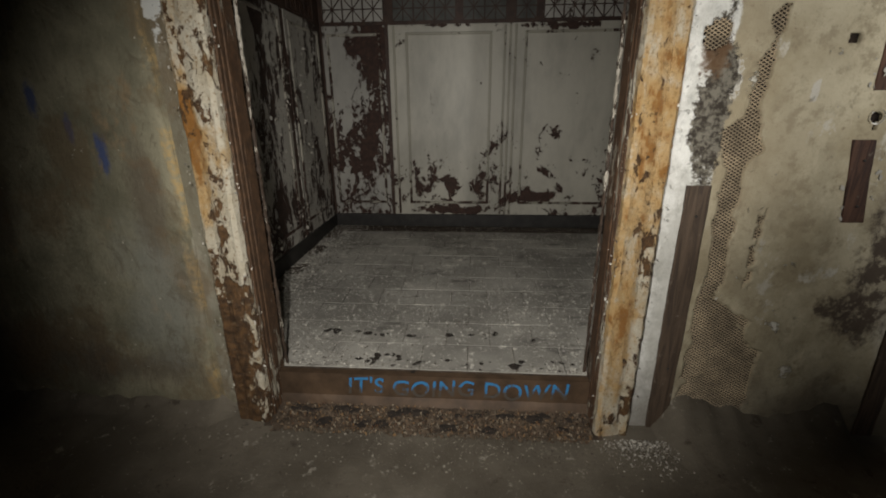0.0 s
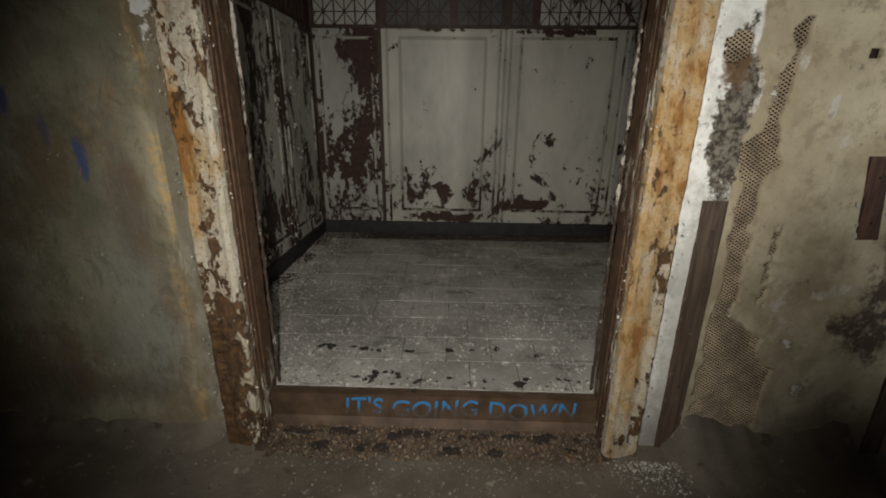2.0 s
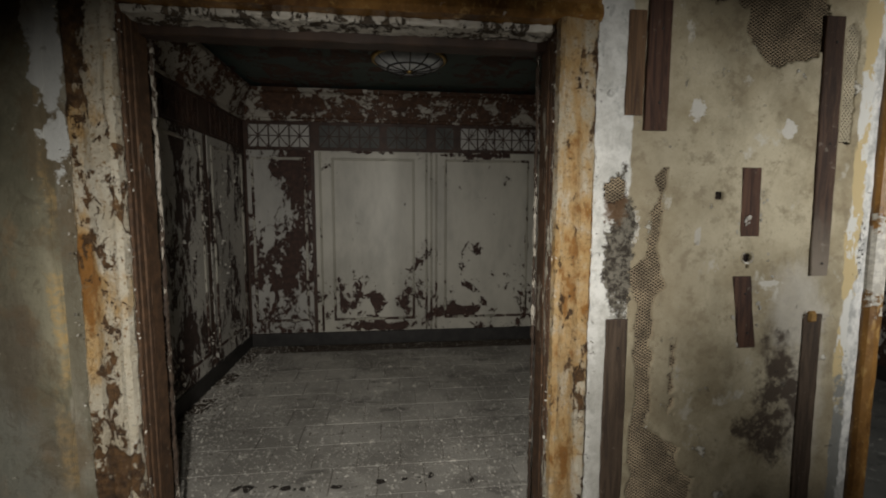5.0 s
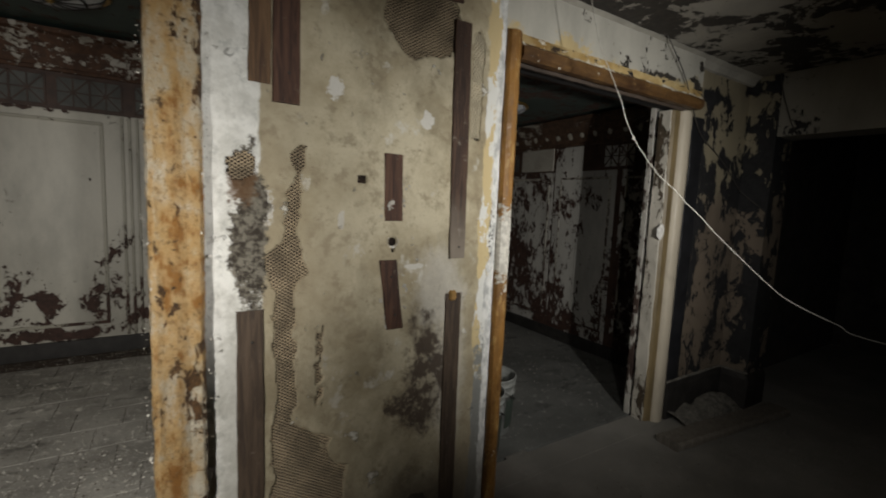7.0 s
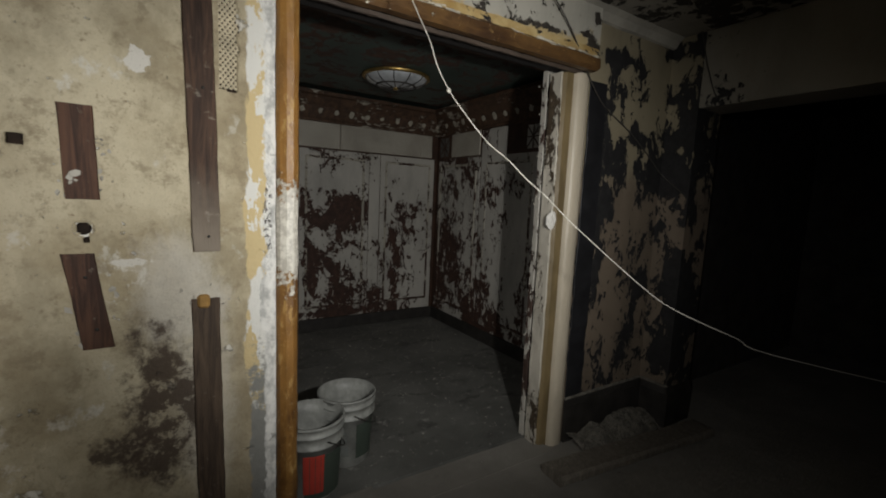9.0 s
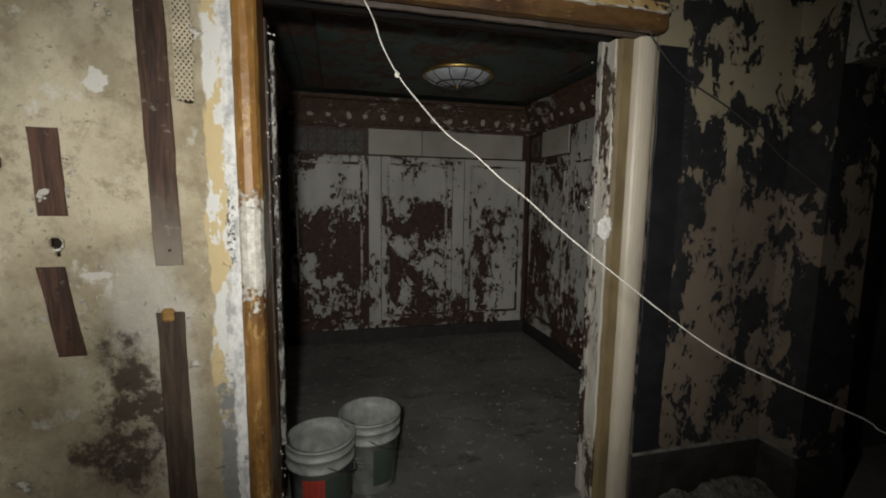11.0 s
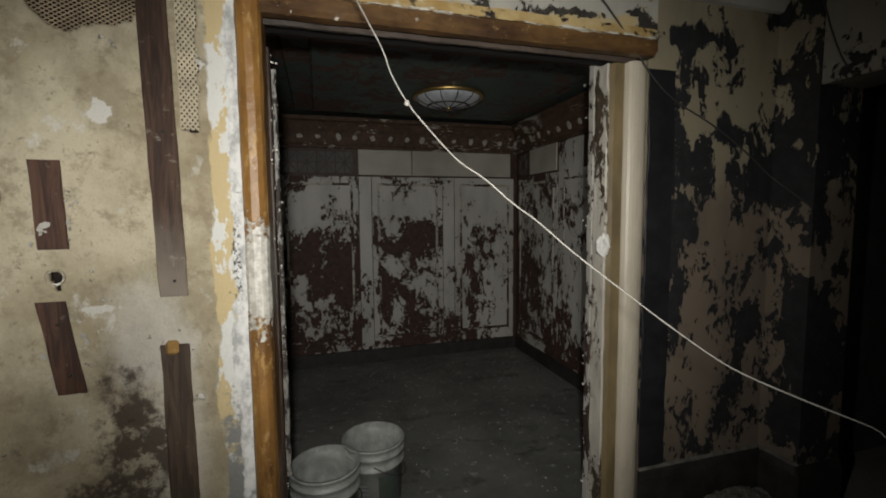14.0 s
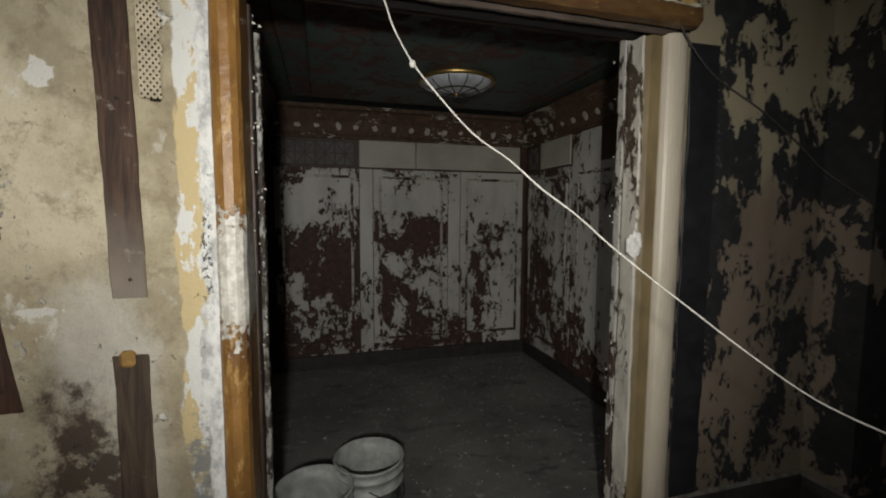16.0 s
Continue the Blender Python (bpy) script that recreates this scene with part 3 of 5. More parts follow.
# near-black: the far room's lack of light put into its wall colour
UNLIT_DARK = plain("unlit_room_dark", (0.05, 0.045, 0.04), 0.95, 0, 0.4, 5, 0.003)
CEILING = peel("peeling_ceiling", (0.30, 0.28, 0.24), (0.03, 0.025, 0.02), 0.45, 3.0, (1, 1, 1))
BLACK_WALL = peel("beige_paint_on_black", (0.29, 0.25, 0.168), (0.016, 0.0155, 0.016), 0.12, 9.0, (1, 1, 0.6), (0.6, 1.9, 0.085), (1, 0, 2), tint=(1.45, 1.75, (0.17, 0.132, 0.10)), marks=[
    ((4.50, 1.86, 1.98), (0.045, 1, 0.42), 0.22), ((4.45, 1.86, 2.38), (0.10, 1, 0.05), 0.24), ((4.42, 1.86, 1.62), (0.14, 1, 0.26), 0.14),
    ((3.92, 1.86, 2.26), (0.13, 1, 0.055), 0.24), ((4.02, 1.86, 2.04), (0.03, 1, 0.10), 0.20), ((4.16, 1.86, 1.86), (0.05, 1, 0.06), 0.20), ((3.90, 1.86, 1.62), (0.07, 1, 0.45), 0.15),
    ((4.05, 1.86, 1.55), (0.08, 1, 0.18), 0.15), ((4.22, 1.86, 1.66), (0.05, 1, 0.20), 0.13), ((4.15, 1.86, 1.25), (0.25, 1, 0.18), -0.04), ((4.3, 1.86, 0.8), (0.10, 1, 0.5), 0.08), ((4.45, 1.64, 1.9), (0.3, 0.06, 0.55), 0.20), ((4.45, 1.66, 0.6), (0.3, 0.10, 0.5), 0.20)])
HEADER = peel("grey_paint_on_black", (0.30, 0.28, 0.235), (0.018, 0.017, 0.017), 0.14, 4.0, (1, 1, 1), shift=(2, 4, 1))
RUBBLE = plain("crumbled_plaster", (0.15, 0.138, 0.115), 0.95, 0, 0.5, 22, 0.006)
BLACK = plain("black_bitumen", (0.014, 0.014, 0.016), 0.55, 0, 0.4, 9, 0.0015)
HEAD_WALL = peel("yellow_paint_on_plaster", (0.50, 0.44, 0.30), (0.05, 0.035, 0.025), 0.26, 6.0, (1, 1, 1))
HEAD_GREY = peel("grey_white_plaster", (0.47, 0.45, 0.39), (0.045, 0.038, 0.03), 0.14, 7.0, (1, 1, 1), shift=(4, 0, 1), tint=(2.24, 2.28, (0.55, 0.42, 0.20)), marks=[((3.68, 1.8, 2.26), (0.07, 1, 0.035), 0.30), ((3.60, 1.8, 2.30), (0.05, 1, 0.02), 0.25), ((3.35, 1.8, 2.27), (0.12, 1, 0.015), 0.14), ((3.69, 1.8, 2.40), (0.03, 1, 0.03), 0.2)])
LINTEL = make_lintel()
LIP = plain("grey_brown_steel", (0.075, 0.055, 0.042), 0.6, 0, 0.5, 10, 0.0015, (0.4, 1, 1))
CORNICE_BROWN = peel("brown_cornice_bare", (0.40, 0.365, 0.30), (0.075, 0.040, 0.022), 0.80, 8.0, (0.6, 0.6, 1.6), None, (0, 0, 3))
FLAKY_DARK = peel("flaking_brown_edge", (0.42, 0.38, 0.31), (0.055, 0.035, 0.022), 0.60, 16, (1, 1, 0.4), depth=0.006)
FLAKY_GREY = peel("flaking_grey_bead", (0.30, 0.285, 0.25), (0.040, 0.028, 0.020), 0.52, 16, (1, 1, 0.4), depth=0.004)
DAB = plain("cream_paint_dab", (0.40, 0.37, 0.30), 0.7, 0, 0.3, 20, 0.001)
COLUMN = peel("cream_enamel", (0.50, 0.44, 0.34), (0.10, 0.05, 0.025), 0.10, 6, (1, 1, 0.3), top_rough=0.45)
OLIVE_STEEL = plain("olive_brown_paint", (0.17, 0.125, 0.06), 0.5, 0, 0.35, 8, 0.001, (1, 1, 0.3))
FLAKY = peel("flaking_white_edge", (0.55, 0.51, 0.43), (0.07, 0.05, 0.03), 0.42, 16, (1, 1, 0.4), depth=0.006)
JAMB_DARK = plain("dark_painted_steel", (0.045, 0.025, 0.015), 0.55, 0, 0.45, 10, 0.0015, (1, 1, 0.3))
JAMB_BROWN = peel("brown_steel_track", (0.40, 0.36, 0.28), (0.088, 0.046, 0.022), 0.82, 12, (1, 1, 0.25), depth=0.002)
# near-black: shade under the lintel and in the sill gap put into the colour
SHADE_BLACK = plain("shade_black", (0.012, 0.009, 0.008), 0.9, 0, 0.5, 10, 0.0015)
CAR_CREAM = peel("car_cream_clean", (0.49, 0.47, 0.425), BROWN, 0.26, 7.5, (1, 1, 0.6), (0.30, 1.3, 0.07), (1, 0, 6))
CAR_DOOR = peel("car_cream_door", (0.53, 0.50, 0.42), BROWN, 0.06, 8, (1, 1, 0.85), (0.35, 1.35, 0.085), (6, 0, 1), marks=[
    ((0.01, 4.41, 0.56), (0.07, 1, 0.15), 0.16), ((0.27, 4.41, 0.58), (0.055, 1, 0.11), 0.16), ((-0.33, 4.41, 0.55), (0.035, 1, 0.08), 0.15), ((-0.02, 4.41, 0.335), (0.36, 1, 0.035), 0.2),
    ((0.43, 4.41, 0.92), (0.05, 1, 0.07), 0.13), ((0.95, 4.41, 1.10), (0.06, 1, 0.07), 0.13), ((0.85, 4.41, 0.74), (0.05, 1, 0.05), 0.14), ((0.84, 4.41, 0.47), (0.22, 1, 0.045), 0.18),
    ((1.03, 4.41, 0.54), (0.06, 1, 0.06), 0.14), ((1.24, 4.41, 1.76), (0.045, 1, 0.06), 0.16), ((1.03, 4.41, 1.985), (0.33, 1, 0.03), 0.25), ((-0.1, 4.41, 2.0), (0.2, 1, 0.012), 0.2), ((1.47, 4.41, 1.2), (0.03, 1, 0.1), 0.13)])
# darker cream than the doors, to paint in the moulding's shading lines
SHADED_BEAD = peel("car_door_bead_shaded", (0.40, 0.375, 0.30), BROWN, 0.16, 9, (1, 1, 0.7), (0.35, 1.2, 0.12), (5, 0, 2))
CAR_HALF = peel("car_cream_half", (0.49, 0.47, 0.425), BROWN, 0.42, 8.5, (1, 1, 0.7), (0.22, 1.5, 0.06), (2, 0, 3))
CAR_BARE = peel("car_cream_shreds", (0.45, 0.43, 0.385), BROWN, 0.46, 7.5, (1, 1, 0.65), (0.2, 1.6, 0.03), (4, 1, 2), marks=[
    ((-0.95, 4.41, 1.50), (0.20, 1, 0.22), -0.08), ((-0.90, 4.41, 1.02), (0.30, 1, 0.24), 0.12), ((-0.85, 4.41, 1.86), (0.30, 1, 0.10), 0.10), ((-0.80, 4.41, 0.55), (0.14, 1, 0.16), -0.06),
    ((2.30, 4.51, 1.58), (0.35, 1, 0.20), -0.12), ((2.25, 4.51, 0.95), (0.35, 1, 0.25), 0.10)])
CAR_PATCH = peel("car_cream_patched", (0.49, 0.47, 0.425), BROWN, 0.34, 8.5, (1, 1, 0.7), (0.22, 1.3, 0.05), (2, 0, 3), marks=[
    ((3.22, 4.51, 1.17), (0.26, 1, 0.19), 0.14), ((3.15, 4.51, 1.60), (0.25, 1, 0.14), -0.08), ((2.92, 4.51, 0.7), (0.06, 1, 0.4), 0.08), ((3.2, 4.51, 0.17), (0.4, 1, 0.04), 0.15)])
CAR_SIDE = peel("car_side_shreds", (0.48, 0.455, 0.40), (0.050, 0.028, 0.020), 0.45, 10, (1, 1, 0.40), (0.2, 1.2, 0.03), (2, 2, 5), 0.007)
CAR_TRIM = peel("car_trim", (0.46, 0.43, 0.36), BROWN, 0.42, 14, (1, 1, 1), (0.2, 1.2, 0.10))
CAR_BROWN = plain("car_brown_paint", (0.060, 0.030, 0.018), 0.6, 0, 0.4, 12, 0.0015)
CORNICE = peel("brown_cornice", (0.46, 0.42, 0.35), (0.085, 0.040, 0.020), 0.58, 7.5, (1, 1, 1.2), None, (0, 0, 3))
CAR_CEIL = peel("green_car_ceiling", (0.050, 0.078, 0.066), (0.095, 0.050, 0.034), 0.45, 3.5, (1, 1, 1), shift=(3, 1, 0))
SKIRT = plain("black_skirting", (0.028, 0.025, 0.022), 0.6, 0, 0.5, 10, 0.002)
TILE = make_car_floor("worn_lino_tile", (0.50, 0.475, 0.42), (0.25, 0.235, 0.205))
DUSTY = make_car_floor("dusty_grey_floor", (0.185, 0.184, 0.168), (0.105, 0.105, 0.096))
SILL = plain("rusty_brown_steel", (0.10, 0.062, 0.036), 0.6, 0.1, 0.45, 7, 0.0015)
SILL_DIRT = plain("caked_sill_dirt", (0.085, 0.060, 0.040), 0.9, 0, 0.6, 18, 0.004)


def make_chips(name, pale, mid, dark):
    q = Mat(name, 0.75)
    geo = q.t.nodes.new("ShaderNodeNewGeometry")
    k = geo.outputs["Random Per Island"]
    c = q.mix(q.step(k, 0.20, 0.45), dark, mid)
    return q.done(q.mix(q.step(k, 0.45, 0.85), c, pale), q.bump(q.noise(60, 4, 0.7), 0.0006, 0.7))


CHIP = make_chips("paint_chip", (0.70, 0.665, 0.59), (0.42, 0.395, 0.34), (0.12, 0.10, 0.08))
CHIP_PALE = make_chips("wall_flake", (0.50, 0.47, 0.41), (0.40, 0.375, 0.32), (0.22, 0.20, 0.17))
GRIT = make_chips("floor_grit", (0.27, 0.24, 0.19), (0.14, 0.115, 0.085), (0.07, 0.055, 0.04))
RUST_GRIT = make_chips("rust_grit", (0.28, 0.23, 0.165), (0.24, 0.14, 0.06), (0.10, 0.05, 0.025))
CRUMB = plain("rust_crumb", (0.12, 0.085, 0.055), 0.9, 0, 0.6, 45, 0.001)
DIRT = plain("dirt_clod", (0.030, 0.022, 0.016), 0.95, 0, 0.5, 30, 0.003)
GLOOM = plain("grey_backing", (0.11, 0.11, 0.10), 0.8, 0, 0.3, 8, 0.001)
PLATE, BOWL = make_perforated(), make_glass_bowl()
BRASS = plain("old_brass", (0.50, 0.34, 0.12), 0.4, 0.9, 0.35, 20, 0.0005)
LEAD = plain("dark_lead", (0.05, 0.045, 0.04), 0.6, 0.3, 0.3, 20, 0.0005)
BUCKET = plain("scuffed_white_plastic", (0.28, 0.285, 0.265), 0.5, 0, 0.32, 14, 0.0006)
RED = make_brushed_tag("red_print", (0.42, 0.045, 0.030), 0.5)
GREEN = make_brushed_tag("green_print", (0.05, 0.065, 0.052), 0.5)
GREY_INK = make_brushed_tag("grey_print", (0.16, 0.17, 0.16), 0.5)
CORD = plain("white_cord", (0.44, 0.42, 0.37), 0.8, 0, 0.2, 60, 0.0008)
CABLE = plain("dark_cable", (0.05, 0.045, 0.04), 0.6, 0, 0.3, 40, 0.0004)
PAPER = plain("white_paper", (0.75, 0.73, 0.68), 0.85, 0, 0.12, 20, 0.0006)


def make_spray():
    q = Mat("blue_spray_paint", 0.6)
    worn = q.step(q.math("ADD", q.noise(26, 7, 0.72, (1, 1, 0.5)), q.math("MULTIPLY", q.math("SUBTRACT", 0.118, q.axes()[2]), 3.4)), 0.46, 0.60)
    return q.done(q.mix(worn, (0.04, 0.20, 0.42), (0.085, 0.070, 0.055)))


BLUE = make_spray()

# ---------------------------------------------------------------- the landing: floor, ceiling, walls
P = 1.80            # face of the landing wall between the lifts
HEAD = 2.125        # underside of the lift door heads
CEIL = 2.47


def structure(name, label, category="wall"):
    return thing(name, label, category, "structure")


def build_landing():
    g = bmesh.new()
    nx, ny = 96, 44
    grid = [[g.verts.new((-3.2 + 8.0 * i / nx, -1.3 + 3.27 * j / ny, 0.004 * noise.noise((i * 0.35, j * 0.35, 0)))) for j in range(ny + 1)] for i in range(nx + 1)]
    for i in range(nx):
        for j in range(ny):
            g.faces.new((grid[i][j], grid[i + 1][j], grid[i + 1][j + 1], grid[i][j + 1]))
    floor = part("floor", g, CONCRETE)
    tagged(floor, "dusty grey-brown concrete floor with crumbs of plaster", "floor", kind="structure")
    c = slab(-3.2, 4.8, -1.3, 1.98, CEIL, CEIL + 0.1, 0)
    tagged(part("ceiling", c, CEILING), "dark peeling plaster ceiling of the landing", "ceiling", kind="structure")
    tagged(part("wall_south", slab(-3.2, 7.5, -1.42, -1.3, -0.05, CEIL, 0), UPPER), "grey plaster wall behind the walk", "wall", kind="structure")
    tagged(part("wall_west", slab(-3.32, -3.2, -1.42, 1.98, -0.05, CEIL, 0), OLIVE), "olive plaster end wall", "wall", kind="structure")

    w = structure("wall_north", "stained plaster landing wall round two lift doorways")
    part("wall_section", slab(-3.2, -0.845, P + 0.012, 1.98, 0, CEIL, 0), OLIVE, w, "smooth olive-grey undercoat")
    coat = bmesh.new()
    rows = []
    for k in range(220):
        z = CEIL * k / 219
        e = -0.945 - 0.012 * math.sin(z * 4.6 + 0.6) + 0.016 * noise.noise((z * 7, 3, 1)) + 0.008 * noise.noise((z * 31, 1, 4)) + 0.03 * max(0, 0.3 - z)
        rows.append([coat.verts.new((u, v + 0.0018 * noise.noise((u * 9, z * 9, 2)), z)) for u, v in ((-3.2, P + 0.0), (-2.2, P), (-1.5, P), (-1.2, P), (-1.05, P - 0.001), (e - 0.05, P - 0.003), (e - 0.012, P - 0.006), (e, P - 0.001), (e + 0.003, P + 0.0125))])
    for r0, r1 in zip(rows, rows[1:]):
        for k in range(len(r0) - 1):
            coat.faces.new((r0[k], r0[k + 1], r1[k + 1], r1[k])).smooth = True
    part("plaster", coat, OLIVE, w, "olive-grey plaster with blue paint marks and a torn yellow edge")
    part("header", slab(-0.845, 0.875, P + 0.004, 1.98, HEAD + 0.12, CEIL, 0), HEAD_WALL, w)
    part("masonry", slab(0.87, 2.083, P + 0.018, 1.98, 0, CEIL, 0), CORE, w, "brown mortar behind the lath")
    part("header", slab(2.083, 3.723, P + 0.004, 1.98, HEAD + 0.11, CEIL, 0), HEAD_GREY, w, "yellow paint flaking off grey plaster")
    part("wall_section", slab(3.724, 4.47, P + 0.05, 1.98, 0, CEIL, 0), BLACK_WALL, w, "beige paint flaking off black wall")
    part("bitumen_strip", run(rect(3.725, 3.868, P + 0.044, P + 0.06, 0.002), "z", 0.02, 2.10, 60, 0.006, 3), BLACK, w, "black bare strip beside the door")
    return w


WALL = build_landing()


# plaster skin of the pier, with holes where it has come away
def gap_strip(x, z):
    """The upright strip of bare lath, wide at half height and at the foot."""
    n = 0.022 * noise.noise((x * 14, z * 14, 1)) + 0.010 * noise.noise((x * 45, z * 45, 2))
    if z > 1.64:
        return False
    mid = 1.142 + 0.045 * max(0, z - 1.25) / 0.35 - 0.02 * max(0, 1.1 - z)
    half = 0.019 + 0.046 * math.exp(-((z - 1.215) / 0.08) ** 2) + 0.015 * min(1, max(0, 1.25 - z) / 0.2)
    if z < 0.62:
        k = min(1, (0.62 - z) / 0.14)
        mid, half = mid + 0.11 * k, half + 0.105 * k
        if math.hypot((x - 1.36) / 0.06, (z - 0.47) / 0.07) < 1 + 6 * n or noise.noise((x * 11, z * 11, 6)) > 0.42:
            return False
    if abs(x - 1.265 - 0.02 * noise.noise((z * 9, 1, 1))) < 0.014 and 0.66 < z < 0.98 and noise.noise((x * 40, z * 30, 9)) > -0.05:
        return True
    return abs(x - mid) < half + n


def gap_top(x, z):
    n = 0.04 * noise.noise((x * 9, z * 9, 5)) + 0.015 * noise.noise((x * 40, z * 40, 6))
    a = ((x - 1.66) / 0.17) ** 2 + ((z - 2.20) / 0.18) ** 2 < 1 + 8 * n
    b = 1.20 < x < 1.80 and z > 2.235 + 0.10 * max(0, 1.5 - x) + n and z < 2.36 + n
    return a or b


def gap_side(x, z):
    n = 0.012 * noise.noise((x * 20, z * 20, 9))
    return 1.912 < x < 1.965 + n and 1.74 + 4 * n < z < 2.19 + 3 * n


def gap_white(x, z):
    n = 0.05 * noise.noise((x * 16, z * 16, 12)) + 0.04 * noise.noise((x * 50, z * 50, 3))
    return ((x - 0.995) / 0.045) ** 2 + ((z - 1.555) / 0.045) ** 2 < 1 + 14 * n


def gap_holes(x, z):
    if abs(x - 1.42) < 0.017 and abs(z - 1.538) < 0.018:
        return True
    return math.hypot(x - 1.553, z - 1.296) < 0.019 or (abs(x - 1.560) < 0.006 and 1.25 < z < 1.29)


def skin(name, x0, x1, z0, z1, cell, holes, material, label):
    """A sheet of plaster 14 mm thick, cell by cell, with its broken edges."""
    nx, nz = round((x1 - x0) / cell), round((z1 - z0) / cell)
    keep = [[not any(h(x0 + (i + 0.5) * cell, z0 + (k + 0.5) * cell) for h in holes) for k in range(nz)] for i in range(nx)]
    verts, faces, seen = [], [], {}

    def v(i, k, back):
        key = (i, k, back)
        if key not in seen:
            x, z = x0 + i * cell, z0 + k * cell
            inner = 0 < i < nx and 0 < k < nz
            jx = 0.35 * cell * noise.noise((x * 90, z * 90, 3)) if inner else 0
            jz = 0.35 * cell * noise.noise((x * 90, z * 90, 8)) if inner else 0
            y = P + (0.0145 if back else 0.0025 * noise.noise((x * 5, z * 5, 0)) + 0.0012 * noise.noise((x * 30, z * 30, 4)))
            seen[key] = len(verts)
            verts.append((x + jx, y, z + jz))
        return seen[key]

    for i in range(nx):
        for k in range(nz):
            if not keep[i][k]:
                continue
            faces.append((v(i, k, 0), v(i + 1, k, 0), v(i + 1, k + 1, 0), v(i, k + 1, 0)))
            for di, dk, a, b in ((-1, 0, (i, k + 1), (i, k)), (1, 0, (i + 1, k), (i + 1, k + 1)), (0, -1, (i, k), (i + 1, k)), (0, 1, (i + 1, k + 1), (i, k + 1))):
                ii, kk = i + di, k + dk
                if 0 <= ii < nx and 0 <= kk < nz and not keep[ii][kk]:
                    faces.append((v(*b, 0), v(*a, 0), v(*a, 1), v(*b, 1)))
    me = bpy.data.meshes.new(name)
    me.from_pydata(verts, [], faces)
    for p in me.polygons:
        p.use_smooth = True
    me.materials.append(material)
    ob = new(name, me)
    ob.parent = WALL
    return tagged(ob, label)


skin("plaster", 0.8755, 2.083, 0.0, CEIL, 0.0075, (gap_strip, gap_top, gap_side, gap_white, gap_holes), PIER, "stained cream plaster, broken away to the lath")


def lath(x0, x1, z0, z1, inside, y, w=0.020, h=0.0125, t=0.0018, material=None):
    """Diamond mesh of expanded metal where inside(x, z) holds."""
    verts, faces = [], []

    def strand(a, b):
        (xa, za), (xb, zb) = a, b
        k = len(verts)
        d = Vector((xb - xa, zb - za)).normalized()
        nx, nz = -d.y * t, d.x * t
        for (xx, zz) in ((xa, za), (xb, zb)):
            verts.extend(((xx + nx, y, zz + nz), (xx, y - 0.0022, zz), (xx - nx, y, zz - nz)))
        faces.extend(((k, k + 1, k + 4, k + 3), (k + 1, k + 2, k + 5, k + 4)))

    for i in range(int((x1 - x0) / w) + 1):
        for k in range(int((z1 - z0) / h) + 1):
            x, z = x0 + i * w, z0 + k * h
            if not inside(x, z):
                continue
            for sx in (-1, 1):
                for sz in (-1, 1):
                    strand((x + sx * w / 2, z), (x, z + sz * h / 2))
    me = bpy.data.meshes.new("lath")
    me.from_pydata(verts, [], faces)
    me.materials.append(material or LATH)
    ob = new("lath", me)
    ob.parent = WALL
    return tagged(ob, "rusty expanded-metal lath", kind="stuff")


def grown(f, d):
    return lambda x, z: f(x, z) or f(x + d, z) or f(x - d, z) or f(x, z + d) or f(x, z - d)


lath(1.0, 1.50, 0.02, 1.68, grown(gap_strip, 0.008), P + 0.007, t=0.0019)
lath(1.15, 1.86, 1.98, 2.42, grown(gap_top, 0.008), P + 0.009)
lath(1.90, 1.99, 1.70, 2.24, gap_side, P + 0.005, w=0.015, h=0.020, t=0.0034, material=LATH_PLASTERED)
lath(0.93, 1.06, 1.48, 1.64, gap_white, P + 0.009)


# timber nailing strips let into the plaster
def strip(label, x0, x1, z0, z1, material, proud=0.007, lean=0.0, seed=0, nails=()):
    ob = thing("nailing_strip", label, "wood strip", group="wood strips in the wall", at=((x0 + x1) / 2, P, z0))
    hw = (x1 - x0) / 2
    bm = run(rect(-hw, hw, -proud, 0.012, 0.003, 3), "z", 0, z1 - z0, max(6, int((z1 - z0) / 0.03)), 0.0028, seed + x0)
    for v in bm.verts:
        v.co.x += lean * v.co.z
    part("board", bm, material, ob)
    for z in nails:
        head = lathe([(0.0, -0.0035), (0.0045, -0.003), (0.005, 0.0)], (0, 0, 0), 10)
        part("nail", head, LEAD, ob, "rusty nail head").matrix_basis = pose(lean * z + 0.006, -proud, z, -90, 0, 0)
    return ob


strip("brown wood strip in the plaster", 1.018, 1.088, 1.83, 2.20, WOOD_BROWN, 0.006, 0.01, 1)
strip("dark stained wood strip in the plaster", 1.094, 1.182, 1.775, 2.235, WOOD_DARK, 0.016, 0.0, 2, (0.10, 0.36))
strip("long dark wood strip, weathered grey at its foot", 1.826, 1.908, 1.22, 2.215, WOOD_PALE, 0.010, -0.018, 3, (0.05, 0.52, 0.90))
strip("grey-brown wood strip standing on the floor", 0.978, 1.066, 0.0, 1.063, WOOD_GREY, 0.008, 0.0, 4, (0.30, 0.95))
strip("grey-brown wood strip under an orange chip", 1.828, 1.912, 0.0, 1.062, WOOD_GREY, 0.006, -0.01, 5)
strip("short dark wood block with torn edges", 1.517, 1.594, 1.38, 1.645, WOOD_DARK, 0.006, -0.03, 6)
strip("short dark wood block, tilted", 1.536, 1.612, 0.932, 1.222, WOOD_DARK, 0.006, -0.13, 7, (0.06, 0.22))


